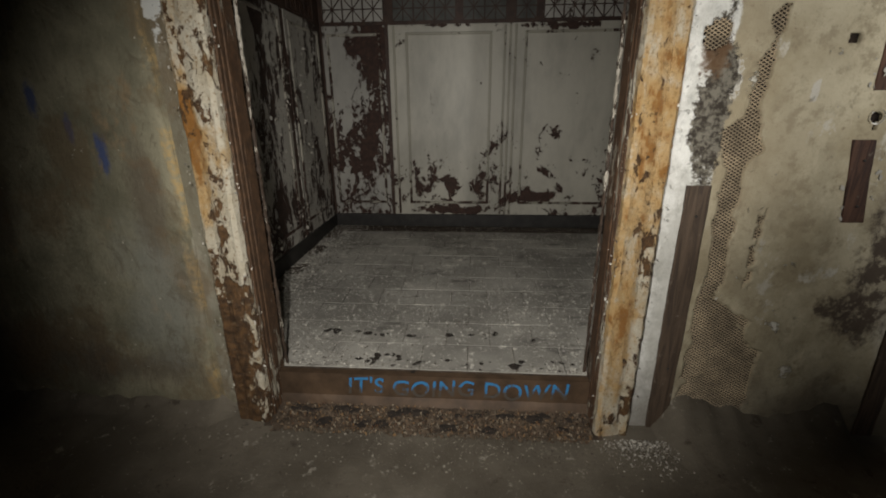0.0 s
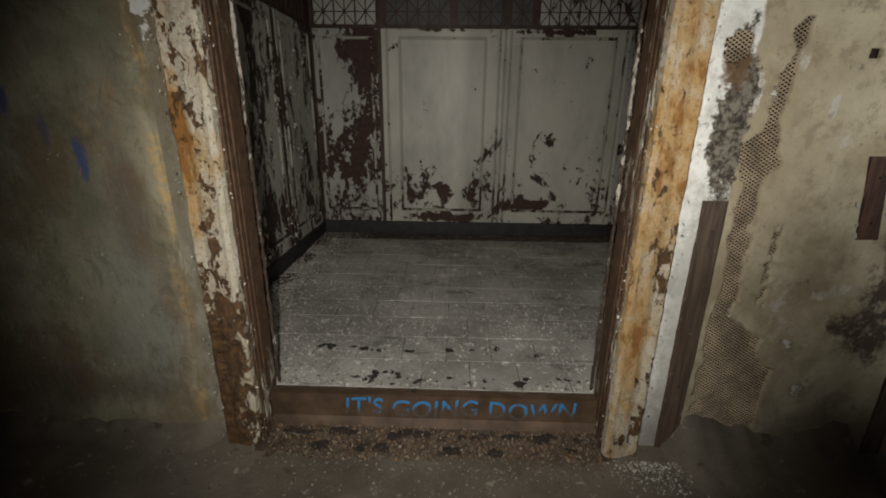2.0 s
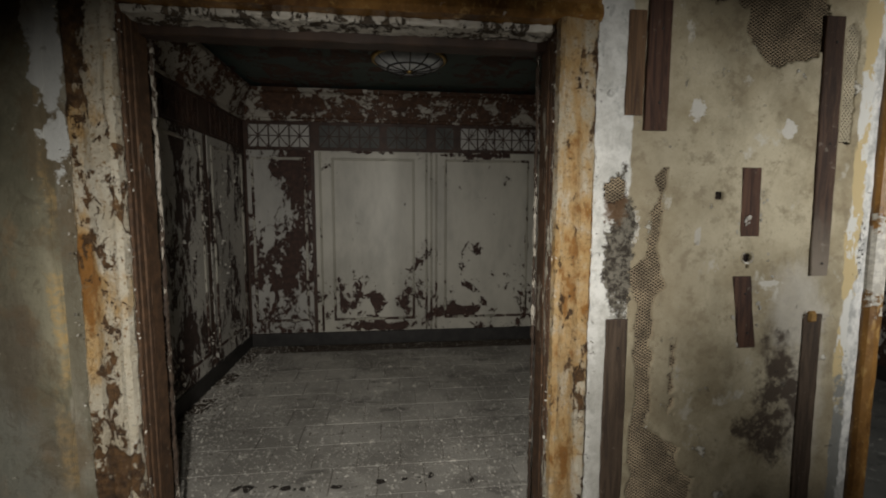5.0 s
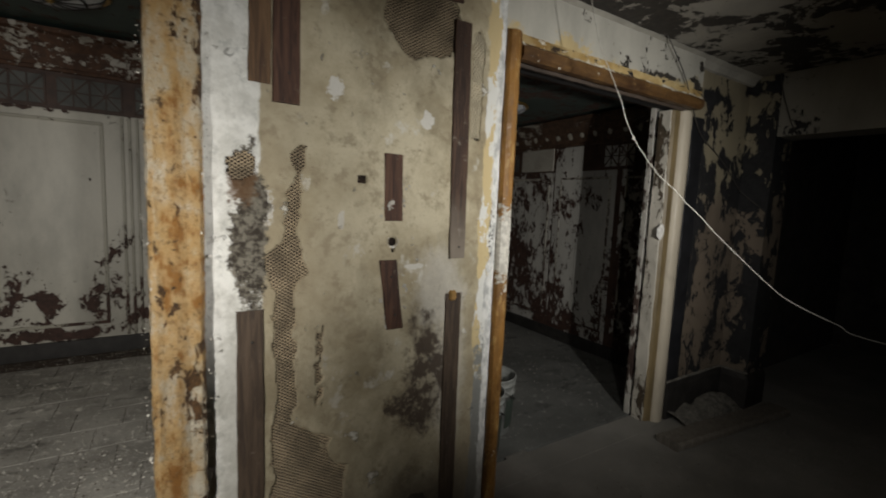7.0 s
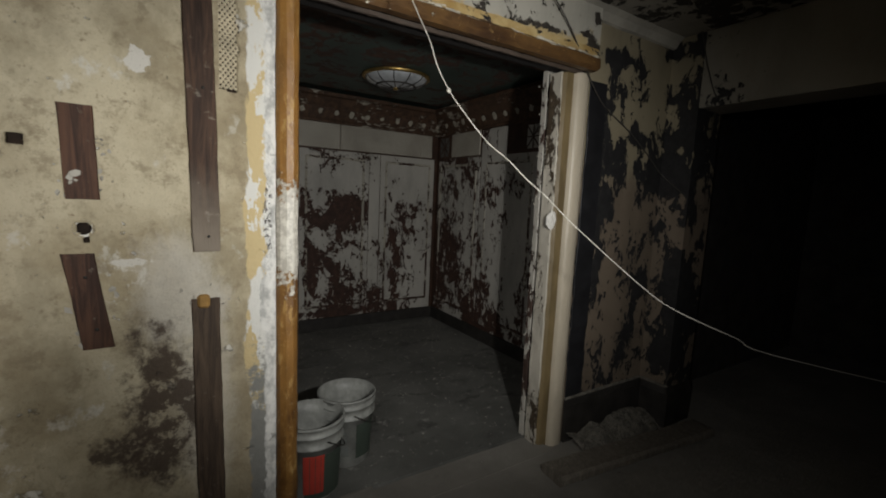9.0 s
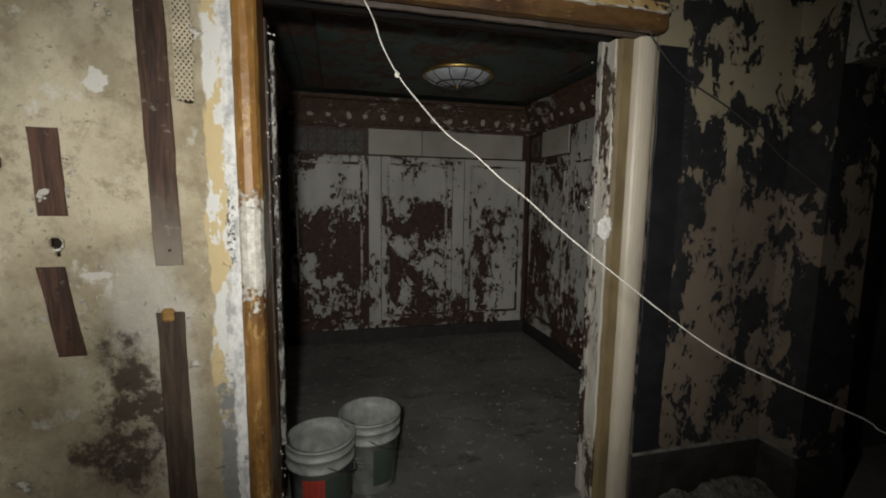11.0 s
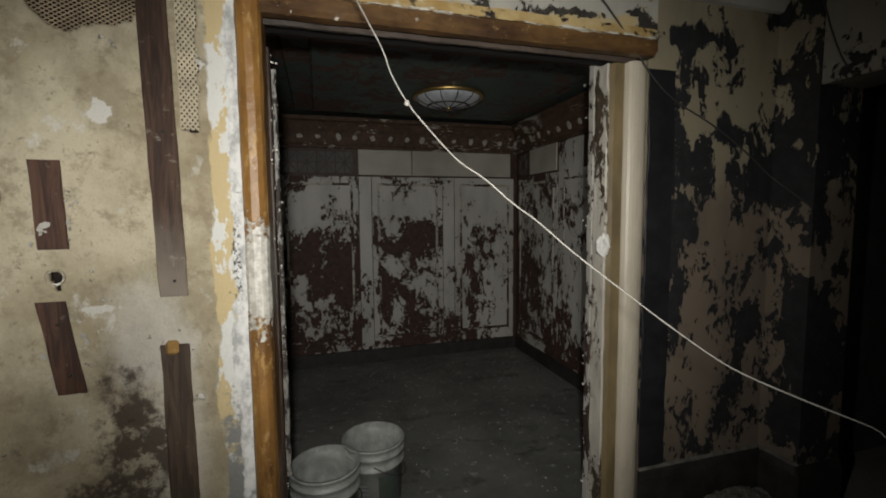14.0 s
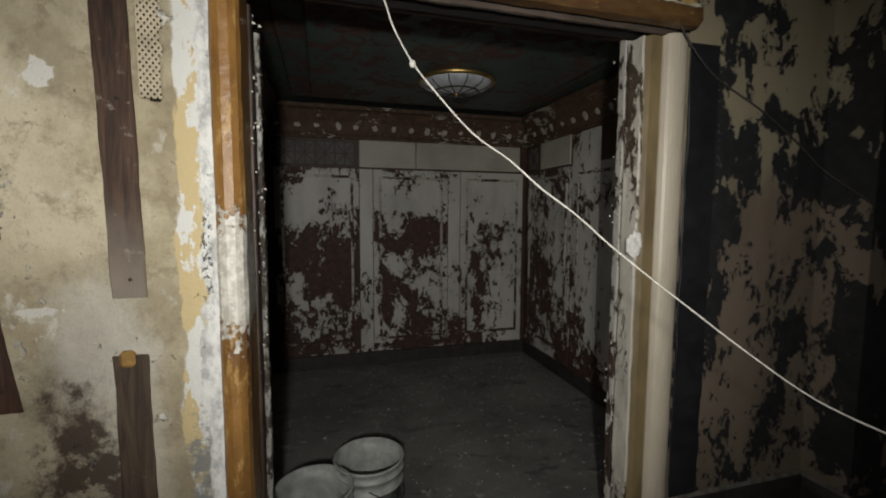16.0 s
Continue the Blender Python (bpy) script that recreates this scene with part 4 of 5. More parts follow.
def torn_edges():
    for (x0, x1, z0, z1, n, s) in ((1.512, 1.60, 1.38, 1.64, 22, 1), (1.525, 1.612, 0.94, 1.2, 16, 2), (1.83, 1.915, 1.04, 1.075, 12, 3)):
        def spot(rng):
            side = rng.choice((0, 1))
            return (rng.gauss(x0 if side == 0 else x1, 0.007), P - 0.001, rng.uniform(z0, z1)), (0, -1, 0)
        ob = part("torn_plaster", flakes(n, spot, 0.017, s, 0.004), CHIP_PALE, WALL)
        tagged(ob, "torn plaster chips", kind="stuff")
    box_bm = slab(1.835, 1.872, P - 0.016, P + 0.01, 1.03, 1.075, 0.008)
    part("chip", box_bm, plain("orange_wood", (0.42, 0.24, 0.07), 0.8), WALL, "orange wood chip")
    part("conduit", lathe([(0.019, 0), (0.021, -0.004), (0.026, -0.003), (0.026, 0.004)], (0, 0, 0), 20), PAPER, WALL).matrix_world = pose(1.553, P, 1.296, 90, 0, 0)
    part("scrap", flakes(7, lambda rng: ((1.525 + rng.uniform(0, 0.022), P - 0.009, 1.455 - rng.uniform(0, 0.03)), (0.2, -1, 0)), 0.016, 4, 0.004), CHIP_PALE, WALL, "torn cream paint scrap")
    part("rail", run(rect(P - 0.012, P + 0.012, 2.285, 2.325, 0.004), "x", 1.22, 1.84, 30, 0.007, 5), WOOD_DARK, WALL, "charred dark wood rail")


torn_edges()


# ---------------------------------------------------------------- lift doorways
def build_door_1():
    d = structure("door_1", "lift doorway with rusty flaking cream steel casing", "doorway")
    # casing: outer bead, flat, inner bead, then the return into the shaft
    def casing(x_out, x_in, seed):
        s = 1 if x_in > x_out else -1
        w = abs(x_in - x_out)
        prof = [(0, P + 0.02), (0, P - 0.055), (0.012, P - 0.068), (0.045, P - 0.062), (0.075, P - 0.075), (w - 0.035, P - 0.078), (w - 0.018, P - 0.084), (w - 0.004, P - 0.074), (w, P - 0.05), (w - 0.004, P - 0.035), (w - 0.01, P - 0.03), (w - 0.01, 1.86), (0.02, 1.86)]
        prof = [(x_out + s * u, v) for u, v in prof]
        return run(prof, "z", 0.0, HEAD + 0.005, 150, 0.0045, seed, freq=11, fine=0.8)
    part("casing", casing(-0.833, -0.680, 2), RUSTY_WEST, d)
    part("casing", casing(0.884, 0.738, 7), RUSTY, d)
    head = [(P + 0.02, HEAD + 0.004), (P - 0.062, HEAD + 0.004), (P - 0.080, HEAD + 0.02), (P - 0.072, HEAD + 0.055), (P - 0.060, HEAD + 0.06), (P - 0.058, HEAD + 0.125), (P + 0.02, HEAD + 0.13)]
    part("lintel", run(head, "x", -0.838, 0.890, 90, 0.004, 4), VARNISH, d, "brown rusted steel lintel")
    part("head_lip", run(rect(P - 0.02, 1.88, HEAD - 0.022, HEAD + 0.003, 0.004, 3), "x", -0.68, 0.738, 120, 0.005, 8, fine=1.0), FLAKY, d, "ragged flaking lip")
    part("head_lip", run(rect(1.885, 1.955, HEAD - 0.05, HEAD + 0.05, 0.004), "x", -0.72, 0.78, 20, 0.003, 9), JAMB_DARK, d)
    # inner jambs: dark steel guide and a flaking edge on each side
    for x, s, seed in ((-0.680, -1, 1), (0.740, 1, 5)):
        inner = x + s * 0.004
        part("jamb", run(rect(min(inner, x + s * 0.1), max(inner, x + s * 0.1), 1.862, 1.935, 0.004), "z", 0, HEAD, 60, 0.003, seed), JAMB_BROWN, d)
        for y0, y1 in ((P - 0.026, P - 0.006), (P + 0.002, P + 0.028), (P + 0.036, P + 0.058)):
            part("fillet", run(rect(min(x, x + s * 0.02), max(x, x + s * 0.02), y0, y1, 0.003), "z", 0, HEAD, 60, 0.0015, seed + 2), JAMB_BROWN, d, "brown steel door track")
        part("edge", run(rect(x - 0.006 - s * 0.004, x + 0.006 - s * 0.004, 1.936, 1.95, 0.003), "z", 0.168, HEAD - 0.04, 140, 0.004, seed + 3, freq=16, fine=1.2), FLAKY_DARK, d, "flaking cream edge")

    def curl(rng):
        side = rng.choice(((-0.680, 1), (0.738, -1), (-0.833, -1), (0.884, 1)))
        return (side[0] + rng.uniform(-0.012, 0.012), P - 0.07 + rng.uniform(-0.012, 0.05), rng.uniform(0.03, HEAD)), (side[1], rng.uniform(-1.2, 0.3), rng.uniform(-0.5, 0.5))
    tagged(part("flakes", flakes(800, curl, 0.007, 21, 0.006), CHIP, d), "curled paint flakes", kind="stuff")
    part("sill", run([(1.70, -0.02), (1.70, 0.006), (1.76, 0.008), (1.765, 0.002), (1.80, 0.002), (1.805, 0.010), (1.868, 0.010), (1.868, -0.02)], "x", -0.70, 0.77, 40, 0.003, 6), SILL_DIRT, d, "dirt-filled steel door sill")
    return d


def build_door_2():
    d = structure("door_2", "lift doorway with brown varnished casing and cream column", "doorway")
    prof = [(2.083, P + 0.02), (2.083, P - 0.012), (2.092, P - 0.026), (2.112, P - 0.036), (2.135, P - 0.036), (2.152, P - 0.024), (2.160, P - 0.006), (2.160, 1.93), (2.12, 1.93)]
    part("casing", run(prof, "z", 0, HEAD + 0.115, 110, 0.0025, 3), VARNISH, d)
    head = [(P + 0.02, HEAD + 0.002), (P - 0.020, HEAD + 0.002), (P - 0.036, HEAD + 0.018), (P - 0.034, HEAD + 0.06), (P - 0.018, HEAD + 0.072), (P - 0.014, HEAD + 0.112), (P + 0.02, HEAD + 0.118)]
    part("lintel", run(head, "x", 2.161, 3.692, 90, 0.003, 4), LINTEL, d, "brown lintel with chipped yellow and cream paint")
    part("soffit", run(rect(P + 0.022, 1.975, HEAD + 0.012, HEAD + 0.05, 0.003), "x", 2.161, 3.70, 40, 0.002, 6), SHADE_BLACK, d, "steel soffit with its shade painted near-black")
    part("head_lip", run(rect(P + 0.050, P + 0.066, HEAD - 0.006, HEAD + 0.014, 0.002), "x", 2.161, 3.66, 90, 0.0025, 6, fine=1.0), LIP, d, "grey-brown steel lip")
    # left inner jamb: flaking strips one behind another
    part("jamb", run(rect(2.10, 2.168, 1.935, 2.0, 0.003), "z", 0, HEAD - 0.05, 40, 0.003, 2), JAMB_DARK, d)
    part("edge", run(rect(2.162, 2.182, 2.020, 2.05, 0.003), "z", 0.42, HEAD - 0.10, 120, 0.0035, 7, freq=15, fine=1.1), FLAKY_GREY, d, "flaking white edge")
    # right jamb: flaking strip, olive channel, cream half-round column
    part("edge", run(rect(3.545, 3.557, 1.888, 1.975, 0.003, 4), "z", 0, HEAD - 0.004, 110, 0.0035, 5, freq=14), FLAKY, d, "flaking white edge")
    part("channel", run([(3.558, 1.893), (3.572, 1.876), (3.613, 1.868), (3.613, 1.975), (3.558, 1.975)], "z", 0, HEAD - 0.004, 40, 0.0015, 6), OLIVE_STEEL, d, "olive-brown steel channel")
    col = [(3.614, 1.98), (3.614, 1.862)]
    col += [(3.667 - 0.050 * math.cos(a), 1.858 - 0.028 * math.sin(a)) for a in np.linspace(0.1, 3.04, 10)]
    col += [(3.717, 1.862), (3.722, 1.872), (3.722, 1.98)]
    part("column", run(col, "z", 0, HEAD - 0.004, 60, 0.0012, 8), COLUMN, d, "cream enamelled steel column")

    def curl(rng):
        x = rng.choice((2.168, 2.176, 3.545, 3.555))
        return (x + rng.uniform(-0.012, 0.012), rng.uniform(1.92, 2.05), rng.uniform(0.03, HEAD - 0.05)), (rng.uniform(-1, 1), -1, rng.uniform(-0.5, 0.5))
    tagged(part("flakes", flakes(420, curl, 0.008, 22, 0.007), CHIP, d), "curled paint flakes", kind="stuff")
    part("sill", run([(1.80, -0.02), (1.80, 0.004), (1.982, 0.005), (1.984, -0.05)], "x", 2.16, 3.60, 40, 0.002, 6), CONCRETE, d, "dusty door sill")
    # added sheet under the gap, coloured near-black for the shaft's darkness
    part("sill_gap", slab(2.0, 3.75, 1.90, 2.10, -0.52, -0.50, 0), SHADE_BLACK, d, "near-black sheet standing for the shade in the gap before the car")
    part("dirt_bridge", run(rect(1.978, 2.014, -0.03, 0.005, 0.004, 2), "x", 2.41, 2.57, 12, 0.004, 3), CONCRETE, d, "dirt packed into the gap")
    return d


build_door_1()
build_door_2()


# ---------------------------------------------------------------- lift cars
def star_lattice(u0, u1, z0, z1, cell, to, bm=None):
    """A pierced band: square cells, each with a cross and both diagonals. to(u, z, depth) gives the place."""
    bm = bm or bmesh.new()

    def bar(a, b, w, d=0.008):
        a, b = Vector(a), Vector(b)
        n = (b - a).normalized()
        s = Vector((-n.y, n.x)) * w / 2
        lo = [to(*(p + q), 0.0) for p, q in ((a, s), (b, s), (b, -s), (a, -s))]
        hi = [to(*(p + q), -d) for p, q in ((a, s), (b, s), (b, -s), (a, -s))]
        vl, vh = [bm.verts.new(p) for p in lo], [bm.verts.new(p) for p in hi]
        bm.faces.new(vh)
        for k in range(4):
            bm.faces.new((vl[k], vl[(k + 1) % 4], vh[(k + 1) % 4], vh[k]))

    n = max(1, round((u1 - u0) / cell))
    w = (u1 - u0) / n
    bar((u0, z0), (u1, z0), 0.012)
    bar((u0, z1), (u1, z1), 0.012)
    for i in range(n + 1):
        bar((u0 + i * w, z0), (u0 + i * w, z1), 0.012)
    for i in range(n):
        a, b, m = u0 + i * w, u0 + (i + 1) * w, (z0 + z1) / 2
        bar((a, z0), (b, z1), 0.009, 0.0072)
        bar((a, z1), (b, z0), 0.009, 0.0068)
        bar(((a + b) / 2, z0), ((a + b) / 2, z1), 0.009, 0.0064)
        bar((a, m), (b, m), 0.009, 0.0060)
    bmesh.ops.recalc_face_normals(bm, faces=bm.faces)
    return bm


def wall_maps(x0, x1, yb):
    """Where a point (u, z, depth) lies on a car's back, west and east wall; depth is positive into the wall."""
    return {
        "back": lambda u, z, d: (u, yb + d, z),
        "west": lambda u, z, d: (x0 - d, u, z),
        "east": lambda u, z, d: (x1 + d, u, z),
    }


def face_slab(to, u0, u1, z0, z1, proud, back=0.02, bevel=0.003):
    bm = bmesh.new()
    box(bm, u0, u1, -proud, back, z0, z1, bevel)
    for v in bm.verts:
        v.co = to(v.co.x, v.co.z, v.co.y)
    bmesh.ops.recalc_face_normals(bm, faces=bm.faces)
    return bm


def face_frame(to, u0, u1, z0, z1, proud, w=0.024, d=0.012):
    bm = bmesh.new()
    for a0, a1, b0, b1 in ((u0 - w / 2, u1 + w / 2, z0 - w / 2, z0 + w / 2), (u0 - w / 2, u1 + w / 2, z1 - w / 2, z1 + w / 2), (u0 - w / 2, u0 + w / 2, z0 + w / 2, z1 - w / 2), (u1 - w / 2, u1 + w / 2, z0 + w / 2, z1 - w / 2)):
        box(bm, a0, a1, -proud - d, -proud + 0.002, b0, b1, 0.005)
    for v in bm.verts:
        v.co = to(v.co.x, v.co.z, v.co.y)
    bmesh.ops.recalc_face_normals(bm, faces=bm.faces)
    return bm


def build_car(label, x0, x1, yf, yb, f, open0, open1, bays, bands):
    """A panelled lift car: floor height f, walls at x0, x1 and yb, doorway from open0 to open1.
    bays: wall -> [(u0, u1, panel material, moulding inset)]; bands: wall -> [(u0, u1, 'lattice' | 'plate', backing)]."""
    car = structure("lift_car", label, "lift car")
    to = wall_maps(x0, x1, yb)
    top, cell = f + 2.40, 0.165
    spans = {"back": (x0, x1), "west": (yf, yb), "east": (yf, yb)}
    for side, (u0, u1) in spans.items():
        t = to[side]
        ends = (u0 - 0.03, u1 + 0.03) if side == "back" else (u0, u1 - 0.001)
        shell = part("car_wall", face_slab(t, *ends, f, top, 0.0, 0.03, 0), CAR_BROWN, car, "brown painted steel car wall")
        part("skirting", face_slab(t, u0, u1, f, f + 0.125, 0.016, 0.004), SKIRT, shell, "black skirting")
        for a, b, m, inset in bays[side]:
            part("panel", face_slab(t, a, b, f + 0.127, f + 1.845, 0.012 if m is CAR_DOOR else 0.006, 0.004), m, shell)
            pr = 0.012 if m is CAR_DOOR else 0.006
            part("moulding", face_frame(t, a + inset, b - inset, f + 0.25, f + 1.77, pr), SHADED_BEAD if m is CAR_DOOR else CAR_TRIM, shell)
        for a, b, kind, backing in bands[side]:
            if kind == "plate":
                part("vent_plate", face_slab(t, a, b, f + 1.86, f + 2.105, 0.010, 0.004), PLATE, shell, "cream perforated vent plate")
            else:
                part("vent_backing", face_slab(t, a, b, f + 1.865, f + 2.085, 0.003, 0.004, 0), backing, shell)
                part("lattice", star_lattice(a, b, f + 1.87, f + 2.08, cell, lambda u, z, d: t(u, z, d - 0.0035)), CAR_BROWN, shell, "dark pierced star lattice")
        rail = run(rect(-0.022, 0.004, f + 2.105, f + 2.135, 0.005), "x", u0, u1, 60, 0.002, 3)
        for v in rail.verts:
            v.co = t(v.co.x, v.co.z, v.co.y)
        bmesh.ops.recalc_face_normals(rail, faces=rail.faces)
        part("rail", rail, CORNICE if f else CORNICE_BROWN, shell)
        cove = run([(0.004, f + 2.137), (-0.012, f + 2.137), (-0.022, f + 2.16), (-0.05, f + 2.25), (-0.10, f + 2.33), (-0.13, f + 2.345), (-0.13, f + 2.375), (0.004, f + 2.38)], "x", u0, u1, 60, 0.003, 5)
        for v in cove.verts:
            v.co = t(v.co.x, v.co.z, v.co.y)
        bmesh.ops.recalc_face_normals(cove, faces=cove.faces)
        part("cornice", cove, CORNICE if f else CORNICE_BROWN, shell, "brown cornice with flaking cream paint")
        if not f:
            # cream dabs of paint left at even steps along the cornice
            rng = random.Random(len(side) * 7)
            for k in range(int((u1 - u0) / 0.165)):
                u, tall = u0 + 0.12 + 0.165 * k + rng.uniform(-0.02, 0.02), rng.uniform(0.020, 0.042)
                dab, ring, back = bmesh.new(), [], []
                for i in range(11):
                    g, r = i * 0.571, rng.uniform(0.6, 1.15)
                    uu, h = u + 0.028 * r * math.cos(g), min(max(0.045 + tall * r * math.sin(g), -0.01), 0.10)
                    ring.append(dab.verts.new(t(uu, f + 2.16 + h, -0.029 - 0.31 * h)))
                    back.append(dab.verts.new(t(uu, f + 2.16 + h, -0.018 - 0.31 * h)))
                dab.faces.new(ring)
                for i in range(11):
                    dab.faces.new((ring[i], back[i], back[(i + 1) % 11], ring[(i + 1) % 11]))
                bmesh.ops.recalc_face_normals(dab, faces=dab.faces)
                part("paint_dab", dab, DAB, shell)
    roof = bmesh.new()
    box(roof, x0 - 0.03, x1 + 0.03, yf, yb + 0.03, top, top + 0.03)
    box(roof, x0 + 0.40, x1 - 0.40, yf + 0.25, yb - 0.50, top - 0.07, top + 0.004, 0.012)
    box(roof, x0 + 0.25, x1 - 0.25, yf + 0.10, yb - 0.33, top - 0.030, top + 0.002, 0.012)
    part("car_ceiling", roof, CAR_CEIL, car, "dark green flaking car ceiling")
    for a, b in ((x0 - 0.03, open0), (open1, x1 + 0.03)):
        if b - a > 0.02:
            part("front_return", slab(a, b, yf - 0.02, yf + 0.02, f, top, 0.003), CAR_SIDE, car)
    part("transom", slab(open0, open1, yf - 0.02, yf + 0.02, max(f + 2.0, HEAD + 0.03), top, 0.003), CAR_BROWN, car)
    return car


CAR_A = dict(x0=-1.19, x1=1.705, yf=1.985, yb=4.42, f=0.165)
CAR_B = dict(x0=1.90, x1=4.385, yf=2.025, yb=4.52, f=0.0)
lift_a = build_car(
    "abandoned lift car, cream doors and flaking brown panels, stopped above the landing", **CAR_A, open0=-0.735, open1=0.80,
    bays={
        "back": [(-1.17, -0.60, CAR_BARE, 0.05), (-0.565, 0.515, CAR_DOOR, 0.165), (0.53, 1.60, CAR_DOOR, 0.13)],
        "west": [(3.62, 4.36, CAR_SIDE, 0.06), (2.84, 3.55, CAR_SIDE, 0.06), (2.05, 2.78, CAR_SIDE, 0.06)],
        "east": [(3.62, 4.36, CAR_SIDE, 0.06), (2.84, 3.55, CAR_SIDE, 0.06), (2.05, 2.78, CAR_SIDE, 0.06)],
    },
    bands={
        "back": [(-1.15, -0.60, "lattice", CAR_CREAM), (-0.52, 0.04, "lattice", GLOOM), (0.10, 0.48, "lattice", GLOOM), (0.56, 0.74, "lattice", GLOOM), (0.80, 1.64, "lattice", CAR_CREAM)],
        "west": [(3.70, 4.25, "lattice", CAR_BROWN), (2.9, 3.5, "lattice", CAR_BROWN)],
        "east": [(3.70, 4.25, "lattice", CAR_BROWN), (2.9, 3.5, "lattice", CAR_BROWN)],
    })
lift_b = build_car(
    "abandoned lift car with flaking cream panels and a domed lamp", **CAR_B, open0=2.13, open1=3.56,
    bays={
        "back": [(1.97, 2.70, CAR_BARE, 0.065), (2.83, 3.55, CAR_PATCH, 0.065), (3.68, 4.345, CAR_CREAM, 0.065)],
        "west": [(3.62, 4.45, CAR_SIDE, 0.06), (2.84, 3.55, CAR_SIDE, 0.06), (2.10, 2.78, CAR_SIDE, 0.06)],
        "east": [(3.68, 4.46, CAR_HALF, 0.06), (2.88, 3.62, CAR_CREAM, 0.06), (2.10, 2.82, CAR_HALF, 0.06)],
    },
    bands={
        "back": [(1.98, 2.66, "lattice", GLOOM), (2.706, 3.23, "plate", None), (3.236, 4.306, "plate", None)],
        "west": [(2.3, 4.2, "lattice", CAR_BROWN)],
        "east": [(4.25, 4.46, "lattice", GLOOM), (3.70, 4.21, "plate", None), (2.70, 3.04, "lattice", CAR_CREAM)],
    })
# the sheet panels of the wall between the back panels
part("stile", face_slab(wall_maps(1.90, 4.385, 4.52)["back"], 2.705, 2.825, 0.127, 1.845, 0.004, 0.004), CAR_CREAM, lift_b.children[0])
part("stile", face_slab(wall_maps(1.90, 4.385, 4.52)["back"], 3.555, 3.675, 0.127, 1.845, 0.004, 0.004), CAR_CREAM, lift_b.children[0])
part("stile", face_slab(wall_maps(1.90, 4.385, 4.52)["east"], 3.30, 3.655, 0.127, 2.10, 0.014, 0.004), CAR_CREAM, lift_b.children[2], "flaking cream board")
part("stile", face_slab(wall_maps(-1.19, 1.705, 4.42)["back"], 1.605, 1.70, 0.292, 2.01, 0.004, 0.004), CAR_CREAM, lift_a.children[0])

for u in (-0.515, 0.475, 0.522, 0.57, 1.555):
    part("bead", face_slab(wall_maps(-1.19, 1.705, 4.42)["back"], u - 0.011, u + 0.011, 0.30, 2.0, 0.022, -0.011, 0.005), SHADED_BEAD, lift_a.children[0])
# car floors and the apron of the raised car
floor_a = part("car_floor", slab(-1.22, 1.735, 1.90, 4.45, 0.02, 0.160, 0), SILL_DIRT, lift_a, "steel car platform")
floor_b = part("car_floor", slab(1.87, 4.415, 2.009, 4.55, -0.05, 0.0, 0), DUSTY, lift_b, "grey dusty car floor")
part("apron", run([(1.868, 0.166), (1.868, 0.05), (1.858, 0.03), (1.848, 0.008), (1.905, 0.008), (1.905, 0.166)], "x", -0.72, 0.79, 60, 0.0015, 3), SILL, lift_a, "rusty brown steel apron with blue spray paint")


def spray_words():
    cu = bpy.data.curves.new("words", "FONT")
    cu.body, cu.size, cu.extrude, cu.offset, cu.space_character, cu.shear = "IT'S GOING DOWN", 0.126, 0.0010, 0.0010, 1.04, 0.10
    tmp = bpy.data.objects.new("words", cu)
    scene.collection.objects.link(tmp)
    me = bpy.data.meshes.new_from_object(tmp.evaluated_get(bpy.context.evaluated_depsgraph_get()))
    bpy.data.objects.remove(tmp)
    wide = max(v.co.x for v in me.vertices)
    for v in me.vertices:
        x, z, out = v.co.x * 1.02 / wide, v.co.y, v.co.z
        v.co = (-0.365 + x + 0.003 * noise.noise((x * 25, z * 25, 1)), 1.8655 - out, 0.064 + z * 0.95 + 0.006 * math.sin(x * 14) + 0.004 * noise.noise((x * 25, z * 25, 7)))
    me.materials.append(BLUE)
    ob = new("graffiti", me)
    ob.parent = lift_a
    return tagged(ob, "blue sprayed letters")


spray_words()


# ---------------------------------------------------------------- ceiling lights in the cars
def ceiling_light(x, y, z, label):
    ob = thing("ceiling_light", label, "ceiling light", group="domed car lights", at=(x, y, z))
    r = 0.235
    bowl = [(r * math.cos(a), -0.075 * math.sin(a) - 0.012) for a in np.linspace(0.0, 1.45, 10)]
    glass = part("bowl", lathe(bowl, (0, 0, 0)), BOWL, ob, "frosted glass bowl")
    part("rim", lathe([(r + 0.02, 0.0), (r + 0.024, -0.014), (r + 0.008, -0.022), (r - 0.012, -0.016)], (0, 0, 0)), BRASS, ob, "brass rim")
    for k in range(12):
        a = 2 * math.pi * k / 12
        pts = [(rr * math.cos(a), rr * math.sin(a), h - 0.002) for rr, h in bowl]
        part("rib", tube(pts, 0.004, smooth=1, sides=5), LEAD, glass)
    part("band", lathe([(0.152, -0.070), (0.155, -0.076), (0.146, -0.079)], (0, 0, 0)), LEAD, ob)
    part("finial", lathe([(0.018, -0.078), (0.020, -0.090), (0.010, -0.100), (0.0, -0.102)], (0, 0, 0), 16), BRASS, ob)
    return ob


ceiling_light(0.28, 3.30, 2.497, "dusty glass bowl ceiling light in the brown car")
ceiling_light(3.25, 3.30, 2.326, "glass bowl ceiling light with brass rim in the cream car")


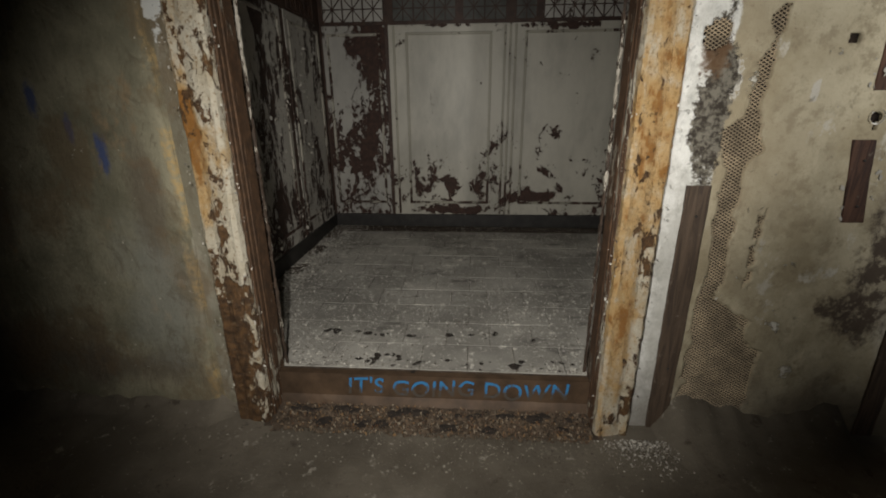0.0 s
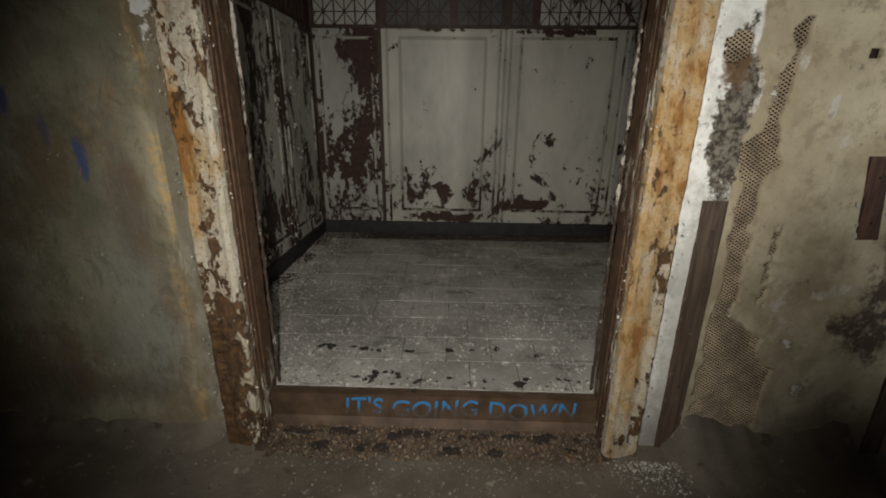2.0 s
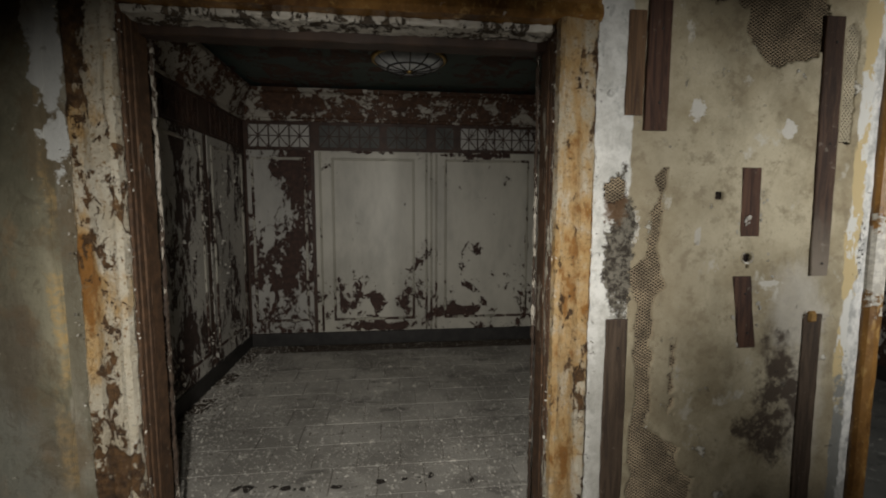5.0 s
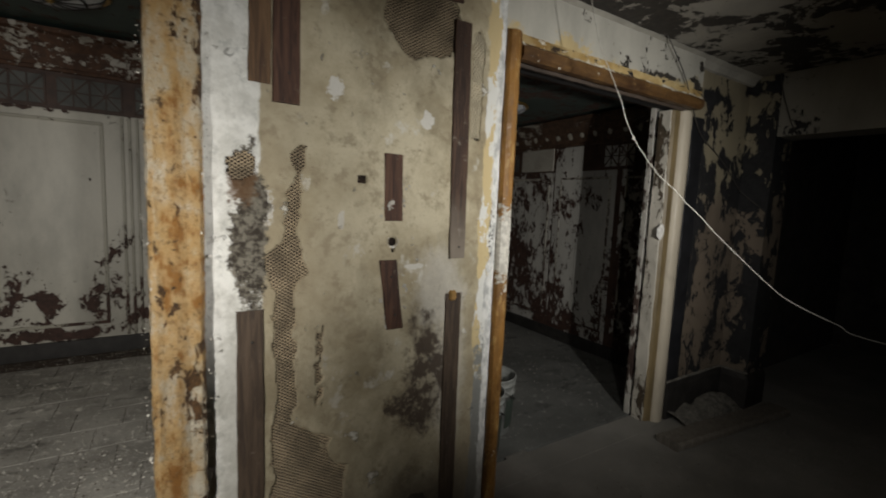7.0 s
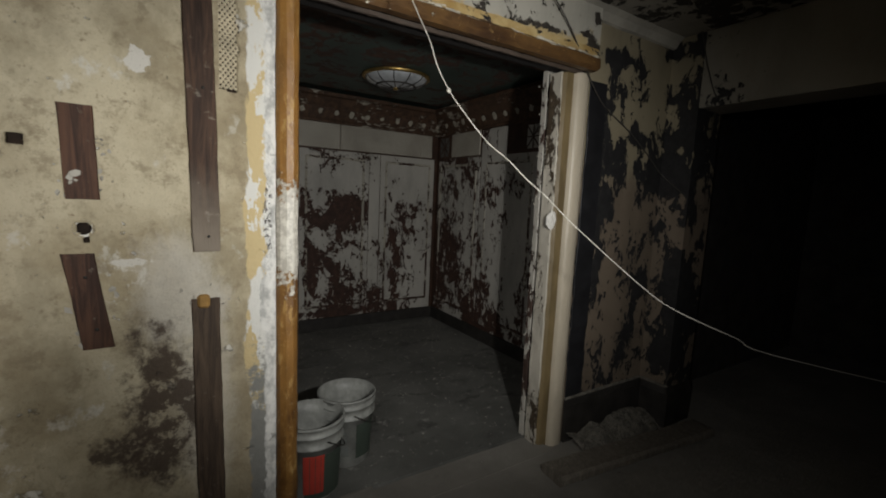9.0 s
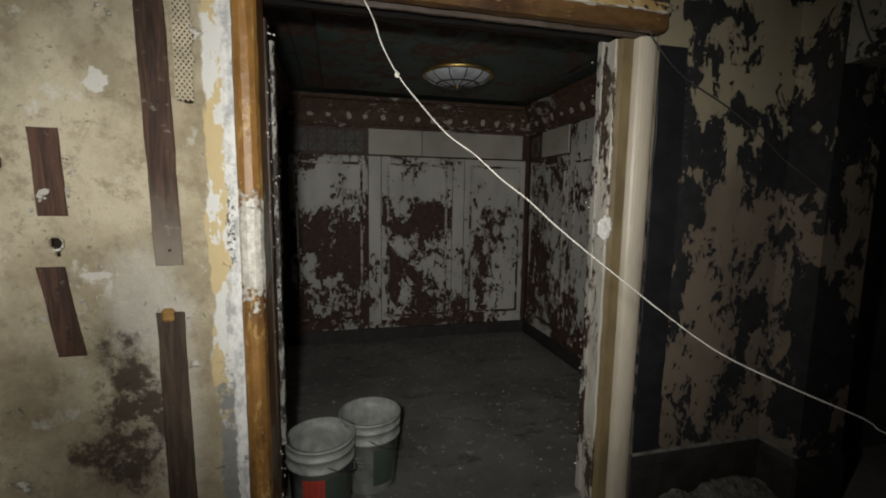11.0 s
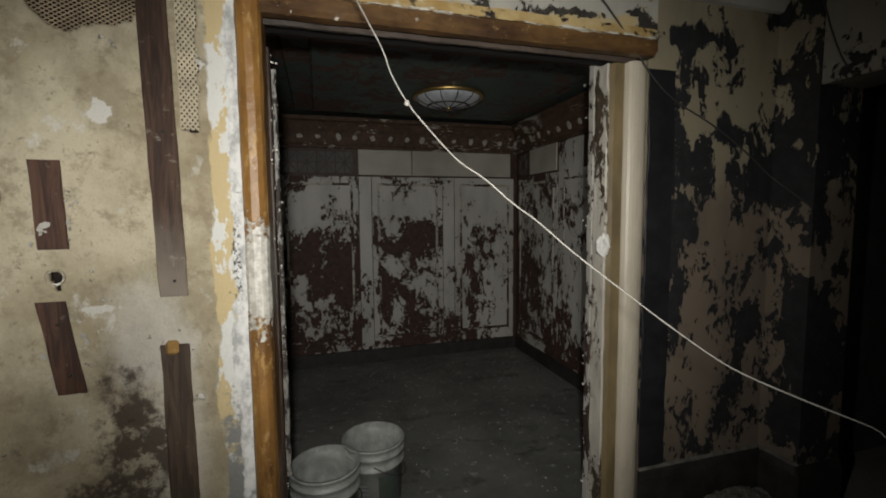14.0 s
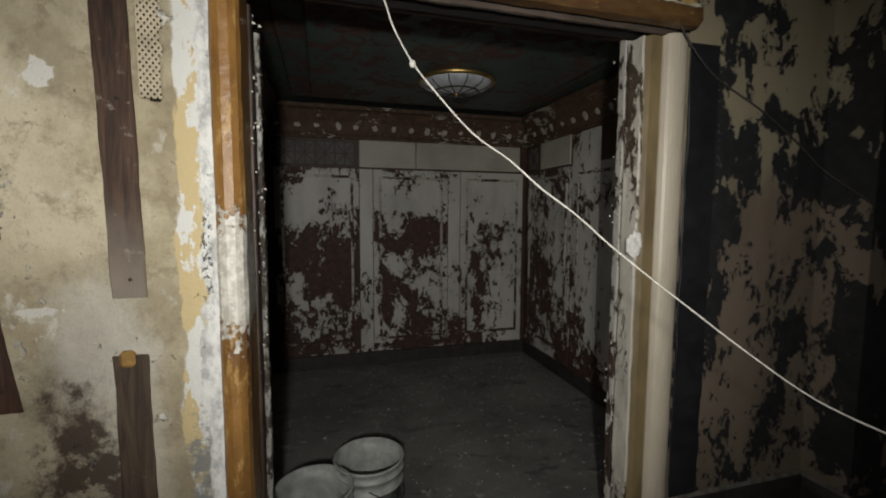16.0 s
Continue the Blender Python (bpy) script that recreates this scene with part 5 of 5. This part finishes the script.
# ---------------------------------------------------------------- buckets
def bucket(x, y, z, turn, label, prints):
    ob = thing("bucket", label, "bucket", group="plastic buckets on the floor", at=(x, y, z))
    body = [(0.0, 0.0), (0.125, 0.0), (0.130, 0.006), (0.143, 0.262), (0.152, 0.264), (0.153, 0.274), (0.1445, 0.276), (0.146, 0.318), (0.154, 0.320), (0.155, 0.330), (0.147, 0.332), (0.1485, 0.360), (0.156, 0.362), (0.156, 0.372), (0.147, 0.374), (0.142, 0.30), (0.126, 0.012), (0.0, 0.010)]
    pail = part("pail", lathe(body, (0, 0, 0), 48), BUCKET, ob, "scuffed white plastic pail")
    part("handle", tube([(0.158 * math.cos(a), 0.158 * math.sin(a), 0.30 - 0.11 * math.sin(a * 1.0 - 0.0) * (1 if math.sin(a) > 0 else 0)) for a in np.linspace(0.0, 3.14, 12)], 0.0025), LEAD, ob, "wire handle")
    for a0, a1, z0, z1, m in prints:
        bm = bmesh.new()
        n = 8
        low = [bm.verts.new(((0.1335 + 0.0505 * z0 + 0.0012) * math.cos(radians(a0 + (a1 - a0) * k / n)), (0.1335 + 0.0505 * z0 + 0.0012) * math.sin(radians(a0 + (a1 - a0) * k / n)), z0)) for k in range(n + 1)]
        high = [bm.verts.new(((0.1335 + 0.0505 * z1 + 0.0012) * math.cos(radians(a0 + (a1 - a0) * k / n)), (0.1335 + 0.0505 * z1 + 0.0012) * math.sin(radians(a0 + (a1 - a0) * k / n)), z1)) for k in range(n + 1)]
        for k in range(n):
            bm.faces.new((low[k], low[k + 1], high[k + 1], high[k]))
        part("label", bm, m, pail)
    ob.rotation_euler = (0, 0, radians(turn))
    return ob


bucket(2.55, 2.33, 0.0, -96, "white plastic bucket with green and grey print", [(8, 52, 0.05, 0.24, GREEN), (-26, -8, 0.07, 0.13, GREY_INK), (-28, -10, 0.155, 0.165, GREY_INK), (-28, -10, 0.175, 0.185, GREY_INK), (-28, -12, 0.195, 0.205, GREY_INK)])
bucket(2.315, 2.16, 0.0, -78, "white plastic bucket with red label", [(-40, 40, 0.02, 0.235, GREEN), (-42, -4, 0.05, 0.24, RED)])


# ---------------------------------------------------------------- cords, paper, cables
def cords():
    rope = thing("rope", "white cord hanging slack across the doorway", "rope")
    pts = [(2.322, 1.579, 2.47), (2.387, 1.548, 2.207), (2.462, 1.513, 2.037), (2.507, 1.492, 1.941), (2.53, 1.481, 1.87), (2.57, 1.462, 1.791), (2.622, 1.438, 1.719), (2.697, 1.402, 1.628), (2.769, 1.369, 1.571), (2.835, 1.338, 1.506), (2.902, 1.306, 1.45), (2.969, 1.275, 1.384), (3.033, 1.244, 1.326), (3.103, 1.212, 1.266), (3.233, 1.151, 1.156), (3.354, 1.094, 1.065), (3.491, 1.029, 0.997), (3.652, 0.954, 0.928), (3.808, 0.88, 0.86), (4.74, 0.45, 0.64)]
    part("cord", tube(pts, 0.0021, wobble=0.3), CORD, rope)
    part("knot", lathe([(0, -0.008), (0.007, -0.004), (0.008, 0.002), (0.005, 0.008), (0, 0.010)], (2.57, 1.462, 1.787), 10), CORD, rope)
    note = thing("paper_scrap", "crumpled white paper stuck on the door jamb", "paper", at=(3.535, 1.878, 1.335))
    bm = bmesh.new()
    bmesh.ops.create_icosphere(bm, subdivisions=3, radius=0.045)
    for v in bm.verts:
        k = 1 + 0.35 * noise.noise(v.co * 40) + 0.2 * noise.noise(v.co * 90)
        v.co = (v.co.x * 0.75 * k, v.co.y * 0.30 * k, v.co.z * 1.05 * k)
    part("sheet", bm, PAPER, note)
    wire = thing("cable", "thin dark cable running down the wall", "cable")
    part("wire", tube([(3.22, 1.76, 2.47), (3.42, 1.77, 2.32), (3.56, 1.79, 2.20), (3.70, 1.815, 2.07), (3.85, 1.838, 1.975), (4.085, 1.838, 1.869), (4.282, 1.838, 1.757), (4.42, 1.832, 1.655), (4.458, 1.79, 1.60), (4.457, 1.70, 1.53), (4.457, 1.665, 1.50)], 0.0035), CABLE, wire)
    loose = thing("cable", "short dark wire hanging from the broken corner", "cable")
    part("wire", tube([(4.43, 1.66, 2.466), (4.455, 1.63, 2.30), (4.44, 1.605, 2.24), (4.452, 1.57, 2.12), (4.455, 1.545, 2.07)], 0.0035), CABLE, loose)


cords()


# ---------------------------------------------------------------- east end: opening, plank, rubble
def east_end():
    w = structure("wall_east", "end wall with a wide dark opening")
    part("wall_section", slab(4.47, 4.74, 1.655, 1.98, 0, CEIL, 0), BLACK_WALL, w)
    part("header", slab(4.47, 4.74, -1.30, 1.654, 2.03, CEIL, 0.004), HEADER, w)
    part("wall_section", slab(4.47, 4.74, -1.30, -0.9, 0, 2.029, 0), UPPER, w)
    r = structure("room_beyond", "unlit dark room beyond the opening", "room")
    # walls and ceiling coloured near-black, standing for a room no light reaches
    part("back_wall", slab(7.4, 7.5, -1.42, 2.6, 0, CEIL, 0), UNLIT_DARK, r)
    part("side_wall", slab(4.74, 7.4, 1.98, 2.1, 0, CEIL, 0), UNLIT_DARK, r)
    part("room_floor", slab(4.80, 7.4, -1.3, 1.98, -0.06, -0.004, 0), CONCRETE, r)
    part("room_ceiling", slab(4.801, 7.4, -1.3, 1.98, CEIL, CEIL + 0.1, 0), UNLIT_DARK, r)
    b = structure("baseboard", "dark chipped skirting board", "baseboard")
    part("board", run([(P + 0.049, 0), (1.828, 0), (1.828, 0.225), (1.834, 0.245), (1.842, 0.262), (P + 0.049, 0.270)], "x", 3.724, 4.469, 40, 0.003, 3), SKIRT, b)
    part("board", run([(4.469, 0), (4.447, 0), (4.447, 0.225), (4.453, 0.245), (4.461, 0.262), (4.469, 0.270)], "y", 1.650, 1.827, 12, 0.003, 5), SKIRT, b)
    part("board", run([(1.654, 0), (1.634, 0), (1.634, 0.225), (1.640, 0.245), (1.648, 0.262), (1.654, 0.270)], "x", 4.449, 4.738, 12, 0.003, 6), SKIRT, b)
    part("capping", run([(P + 0.048, 0.271), (1.838, 0.264), (1.836, 0.270), (P + 0.048, 0.279)], "x", 3.726, 4.468, 60, 0.002, 4), RUBBLE, b, "ledge of pale dust on the skirting")
    part("capping", run([(4.468, 0.271), (4.457, 0.264), (4.455, 0.270), (4.468, 0.279)], "y", 1.650, 1.834, 14, 0.002, 4), RUBBLE, b, "ledge of pale dust on the skirting")
    plank = thing("plank", "dusty wooden plank lying on the floor", "plank", at=(4.02, 1.555, 0.0))
    bm = run(rect(-0.080, 0.080, 0.0, 0.055, 0.014, 2), "x", -0.62, 0.62, 24, 0.004, 8)
    part("board", bm, DUST_WOOD, plank)
    plank.rotation_euler = (0, 0, radians(-6))

    # loose plaster heaped against the wall
    heap = bmesh.new()
    nx, ny = 110, 34
    rows = []
    for i in range(nx + 1):
        x = 3.735 + 0.72 * i / nx
        tall = 0.045 + 0.04 * math.exp(-((x - 4.25) / 0.20) ** 2) + 0.04 * noise.noise((x * 9, 2, 1))
        row = []
        for j in range(ny + 1):
            y = 1.662 + 0.165 * j / ny
            z = tall * min(1.0, (j / ny) ** 0.8 * 1.5) + (0.010 * noise.noise((x * 22, y * 22, 3)) + 0.016 * abs(noise.noise((x * 55, y * 55, 5))) + 0.008 * noise.noise((x * 130, y * 130, 7))) * min(1, j / 4)
            row.append(heap.verts.new((x, y, max(z, 0.001) if j else 0.0)))
        rows.append(row)
    for i in range(nx):
        for j in range(ny):
            heap.faces.new((rows[i][j], rows[i + 1][j], rows[i + 1][j + 1], rows[i][j + 1]))
    tagged(part("rubble_heap", heap, RUBBLE), "grey heap of crumbled plaster against the black wall", "rubble", kind="stuff")
    rng = random.Random(5)
    for k in range(9):
        x, y, s = rng.uniform(3.78, 4.42), rng.uniform(1.645, 1.675), rng.uniform(0.016, 0.036)
        ob = thing("rubble", "grey lump of fallen plaster on the floor", "rubble", group="fallen plaster lumps", at=(x, y, 0))
        bm = bmesh.new()
        bmesh.ops.create_icosphere(bm, subdivisions=2, radius=s)
        for v in bm.verts:
            v.co *= 1 + 0.5 * noise.noise(v.co * (1.2 / s) + Vector((k * 7, 0, 0)))
            v.co.z = max(v.co.z * 0.7 + s * 0.35, 0)
        part("lump", bm, RUBBLE, ob)
    # mouldings that hold the ceiling's edge
    t = structure("trim", "plaster ceiling moulding", "trim")
    part("moulding", run([(P + 0.049, CEIL - 0.06), (P + 0.03, CEIL - 0.055), (P + 0.01, CEIL - 0.02), (P - 0.02, CEIL - 0.001), (P + 0.049, CEIL - 0.001)], "x", 2.10, 4.469, 60, 0.003, 4), UPPER, t)


east_end()


# ---------------------------------------------------------------- litter
def drift(label, x0, x1, tall, deep, seed, front=P):
    """Dust and crumbs banked against the foot of a wall."""
    bm = bmesh.new()
    nx, ny = int((x1 - x0) / 0.02), 14
    rows = []
    for i in range(nx + 1):
        x = x0 + (x1 - x0) * i / nx
        ends = min(1, (x - x0) / 0.08, (x1 - x) / 0.08)
        h = ends * tall * (0.75 + 0.55 * noise.noise((x * 3.1, seed, 1)) + 0.25 * noise.noise((x * 14, seed, 2)))
        w = deep * (0.8 + 0.5 * noise.noise((x * 2.3, seed, 5))) * (0.4 + 0.6 * ends)
        row = []
        for j in range(ny + 1):
            q = j / ny
            rough = 0.010 * noise.noise((x * 26, q * 5, seed)) + 0.007 * noise.noise((x * 70, q * 16, seed))
            row.append(bm.verts.new((x, front + 0.012 - w * q, max(0.0, h) * (1 - q) ** 1.7 + (rough + 0.008) * (1 - q) + 0.0005)))
        rows.append(row)
    for r0, r1 in zip(rows, rows[1:]):
        for k in range(ny):
            bm.faces.new((r0[k], r0[k + 1], r1[k + 1], r1[k])).smooth = True
    tagged(part("dust_drift", bm, CONCRETE), label, "dust", kind="stuff")


drift("brown dust banked against the olive wall", -3.0, -0.86, 0.075, 0.16, 2)
drift("plaster dust and crumbs banked under the broken lath", 1.00, 1.82, 0.15, 0.30, 7)


def litter():
    def car_floor(rng):
        x, y = rng.uniform(-1.15, 1.65), 1.93 + 2.45 * rng.random() ** 1.7
        if noise.noise((x * 1.7, y * 1.7, 3)) + rng.uniform(-0.5, 0.5) < -0.18:
            return None, None
        return (x, y, 0.1665), (0, 0, 1)

    def edge_floor(rng):
        return (rng.gauss(-1.10, 0.12), rng.uniform(2.0, 4.38), 0.1665), (0, 0, 1)

    def landing(rng):
        return (rng.gauss(0.1, 0.55), rng.gauss(1.67, 0.09), 0.004), (0, 0, 1)

    def wide(rng):
        return (rng.uniform(-1.6, 4.5), 1.79 - abs(rng.gauss(0, 0.4)), 0.003), (0, 0, 1)

    def car_two(rng):
        return (rng.uniform(1.95, 4.35), 4.5 - 2.4 * rng.random() ** 1.5, 0.001), (0, 0, 1)

    def foot(rng):
        return (rng.gauss(0.93, 0.09), 1.700 - abs(rng.gauss(0, 0.07)), 0.004), (0, 0, 1)

    def scraps(rng):
        return (rng.uniform(-0.6, 0.7), rng.choice((1.97, 2.0, 2.25)) + rng.gauss(0, 0.02), 0.167), (0, 0, 1)

    def sill_dirt(rng):
        return (rng.uniform(-0.66, 0.73), rng.uniform(1.66, 1.845), 0.009), (0, 0, 1)

    def keep_out(f):
        def g(rng):
            p, n = f(rng)
            if p and p[1] > 1.69 and p[2] < 0.1 and not (-0.66 < p[0] < 0.73 and p[1] < 1.84) and p[1] < 2.0:
                return None, None
            return p, n
        return g

    for name, label, bm, m in (
        ("paint_chips", "white paint chips strewn over the car floor", flakes(36000, car_floor, 0.0088, 1, 0.005), CHIP),
        ("paint_chips", "white paint chips heaped along the car wall", flakes(3200, edge_floor, 0.016, 2, 0.009), CHIP),
        ("paint_chips", "chips and grit on the landing before the sill", flakes(2600, keep_out(landing), 0.008, 3, 0.004), GRIT),
        ("paint_chips", "pale grit and rust scales lying on the sill", flakes(1500, sill_dirt, 0.009, 16, 0.016), RUST_GRIT),
        ("dirt_crumbs", "brown crumbs of rust and dirt on the sill", flakes(2600, sill_dirt, 0.016, 6, 0.012), CRUMB),
        ("plaster_crumbs", "pale plaster crumbs at the foot of the door casing", flakes(800, foot, 0.0080, 8, 0.009), CHIP_PALE),
        ("dirt_scraps", "dark scraps of dirt near the car threshold", flakes(90, scraps, 0.035, 7, 0.004), DIRT),
        ("plaster_crumbs", "crumbs of plaster on the landing floor", flakes(1600, keep_out(wide), 0.008, 4, 0.004), GRIT),
        ("paint_chips", "scattered paint chips on the grey car floor", flakes(2600, car_two, 0.010, 5, 0.004), CHIP),
    ):
        tagged(part(name, bm, m), label, "litter", kind="stuff")
    rng = random.Random(11)
    for k in range(26):
        x, y, s = -0.60 + 1.28 * (k + rng.random()) / 26, rng.choice((1.725, 1.80, 1.80)) + rng.uniform(-0.012, 0.012), rng.uniform(0.014, 0.032)
        ob = thing("dirt_clod", "dark clod of dirt in the door sill", "dirt", group="dirt clods in the sill", at=(x, y, 0.008))
        bm = bmesh.new()
        bmesh.ops.create_icosphere(bm, subdivisions=2, radius=s)
        for v in bm.verts:
            v.co *= 1 + 0.6 * noise.noise(v.co * 60 + Vector((k * 5, 0, 0)))
            v.co = (v.co.x * 1.5, v.co.y * 0.8, max(v.co.z * 0.5 + 0.006, 0))
        part("clod", bm, DIRT, ob)


def wall_flakes():
    def west(rng):
        y, z = 2.02 + 2.3 * rng.random(), 0.30 + 1.7 * rng.random() ** 1.3
        if noise.noise((y * 3, z * 2, 4)) < -0.05:
            return None, None
        return (-1.19 + 0.010, y, z), (1, rng.uniform(-0.6, 0.6), rng.uniform(-0.5, 0.5))

    def east(rng):
        p, n = west(rng)
        return ((1.705 - 0.010, p[1], p[2]), (-1, n[1], n[2])) if p else (None, None)

    for f, seed in ((west, 31), (east, 32)):
        tagged(part("flakes", flakes(1700, f, 0.022, seed, 0.012), CHIP_PALE, lift_a), "curled grey-white paint flakes", kind="stuff")


wall_flakes()
litter()


# ---------------------------------------------------------------- floor tiles of the raised car
def tiles():
    rng = random.Random(3)
    side, joint = 0.2286, 0.0028
    meshes = []
    for k in range(4):
        bm = slab(-side / 2 + joint / 2, side / 2 - joint / 2, -side / 2 + joint / 2, side / 2 - joint / 2, -0.006, 0.0, 0.0010)
        me = bpy.data.meshes.new("tile")
        bm.to_mesh(me)
        bm.free()
        me.materials.append(TILE)
        meshes.append(me)
    for i in range(12):
        for j in range(10):
            ob = new("tile", meshes[(i + j) % 4])
            ob.parent = floor_a
            ob.location = (-1.06 + i * side + (0.114 if j % 2 else 0), 2.04 + j * side, 0.1645 + rng.uniform(-0.0012, 0.0012))
            ob.rotation_euler = (rng.gauss(0, 0.003), rng.gauss(0, 0.003), rng.gauss(0, 0.004))


tiles()
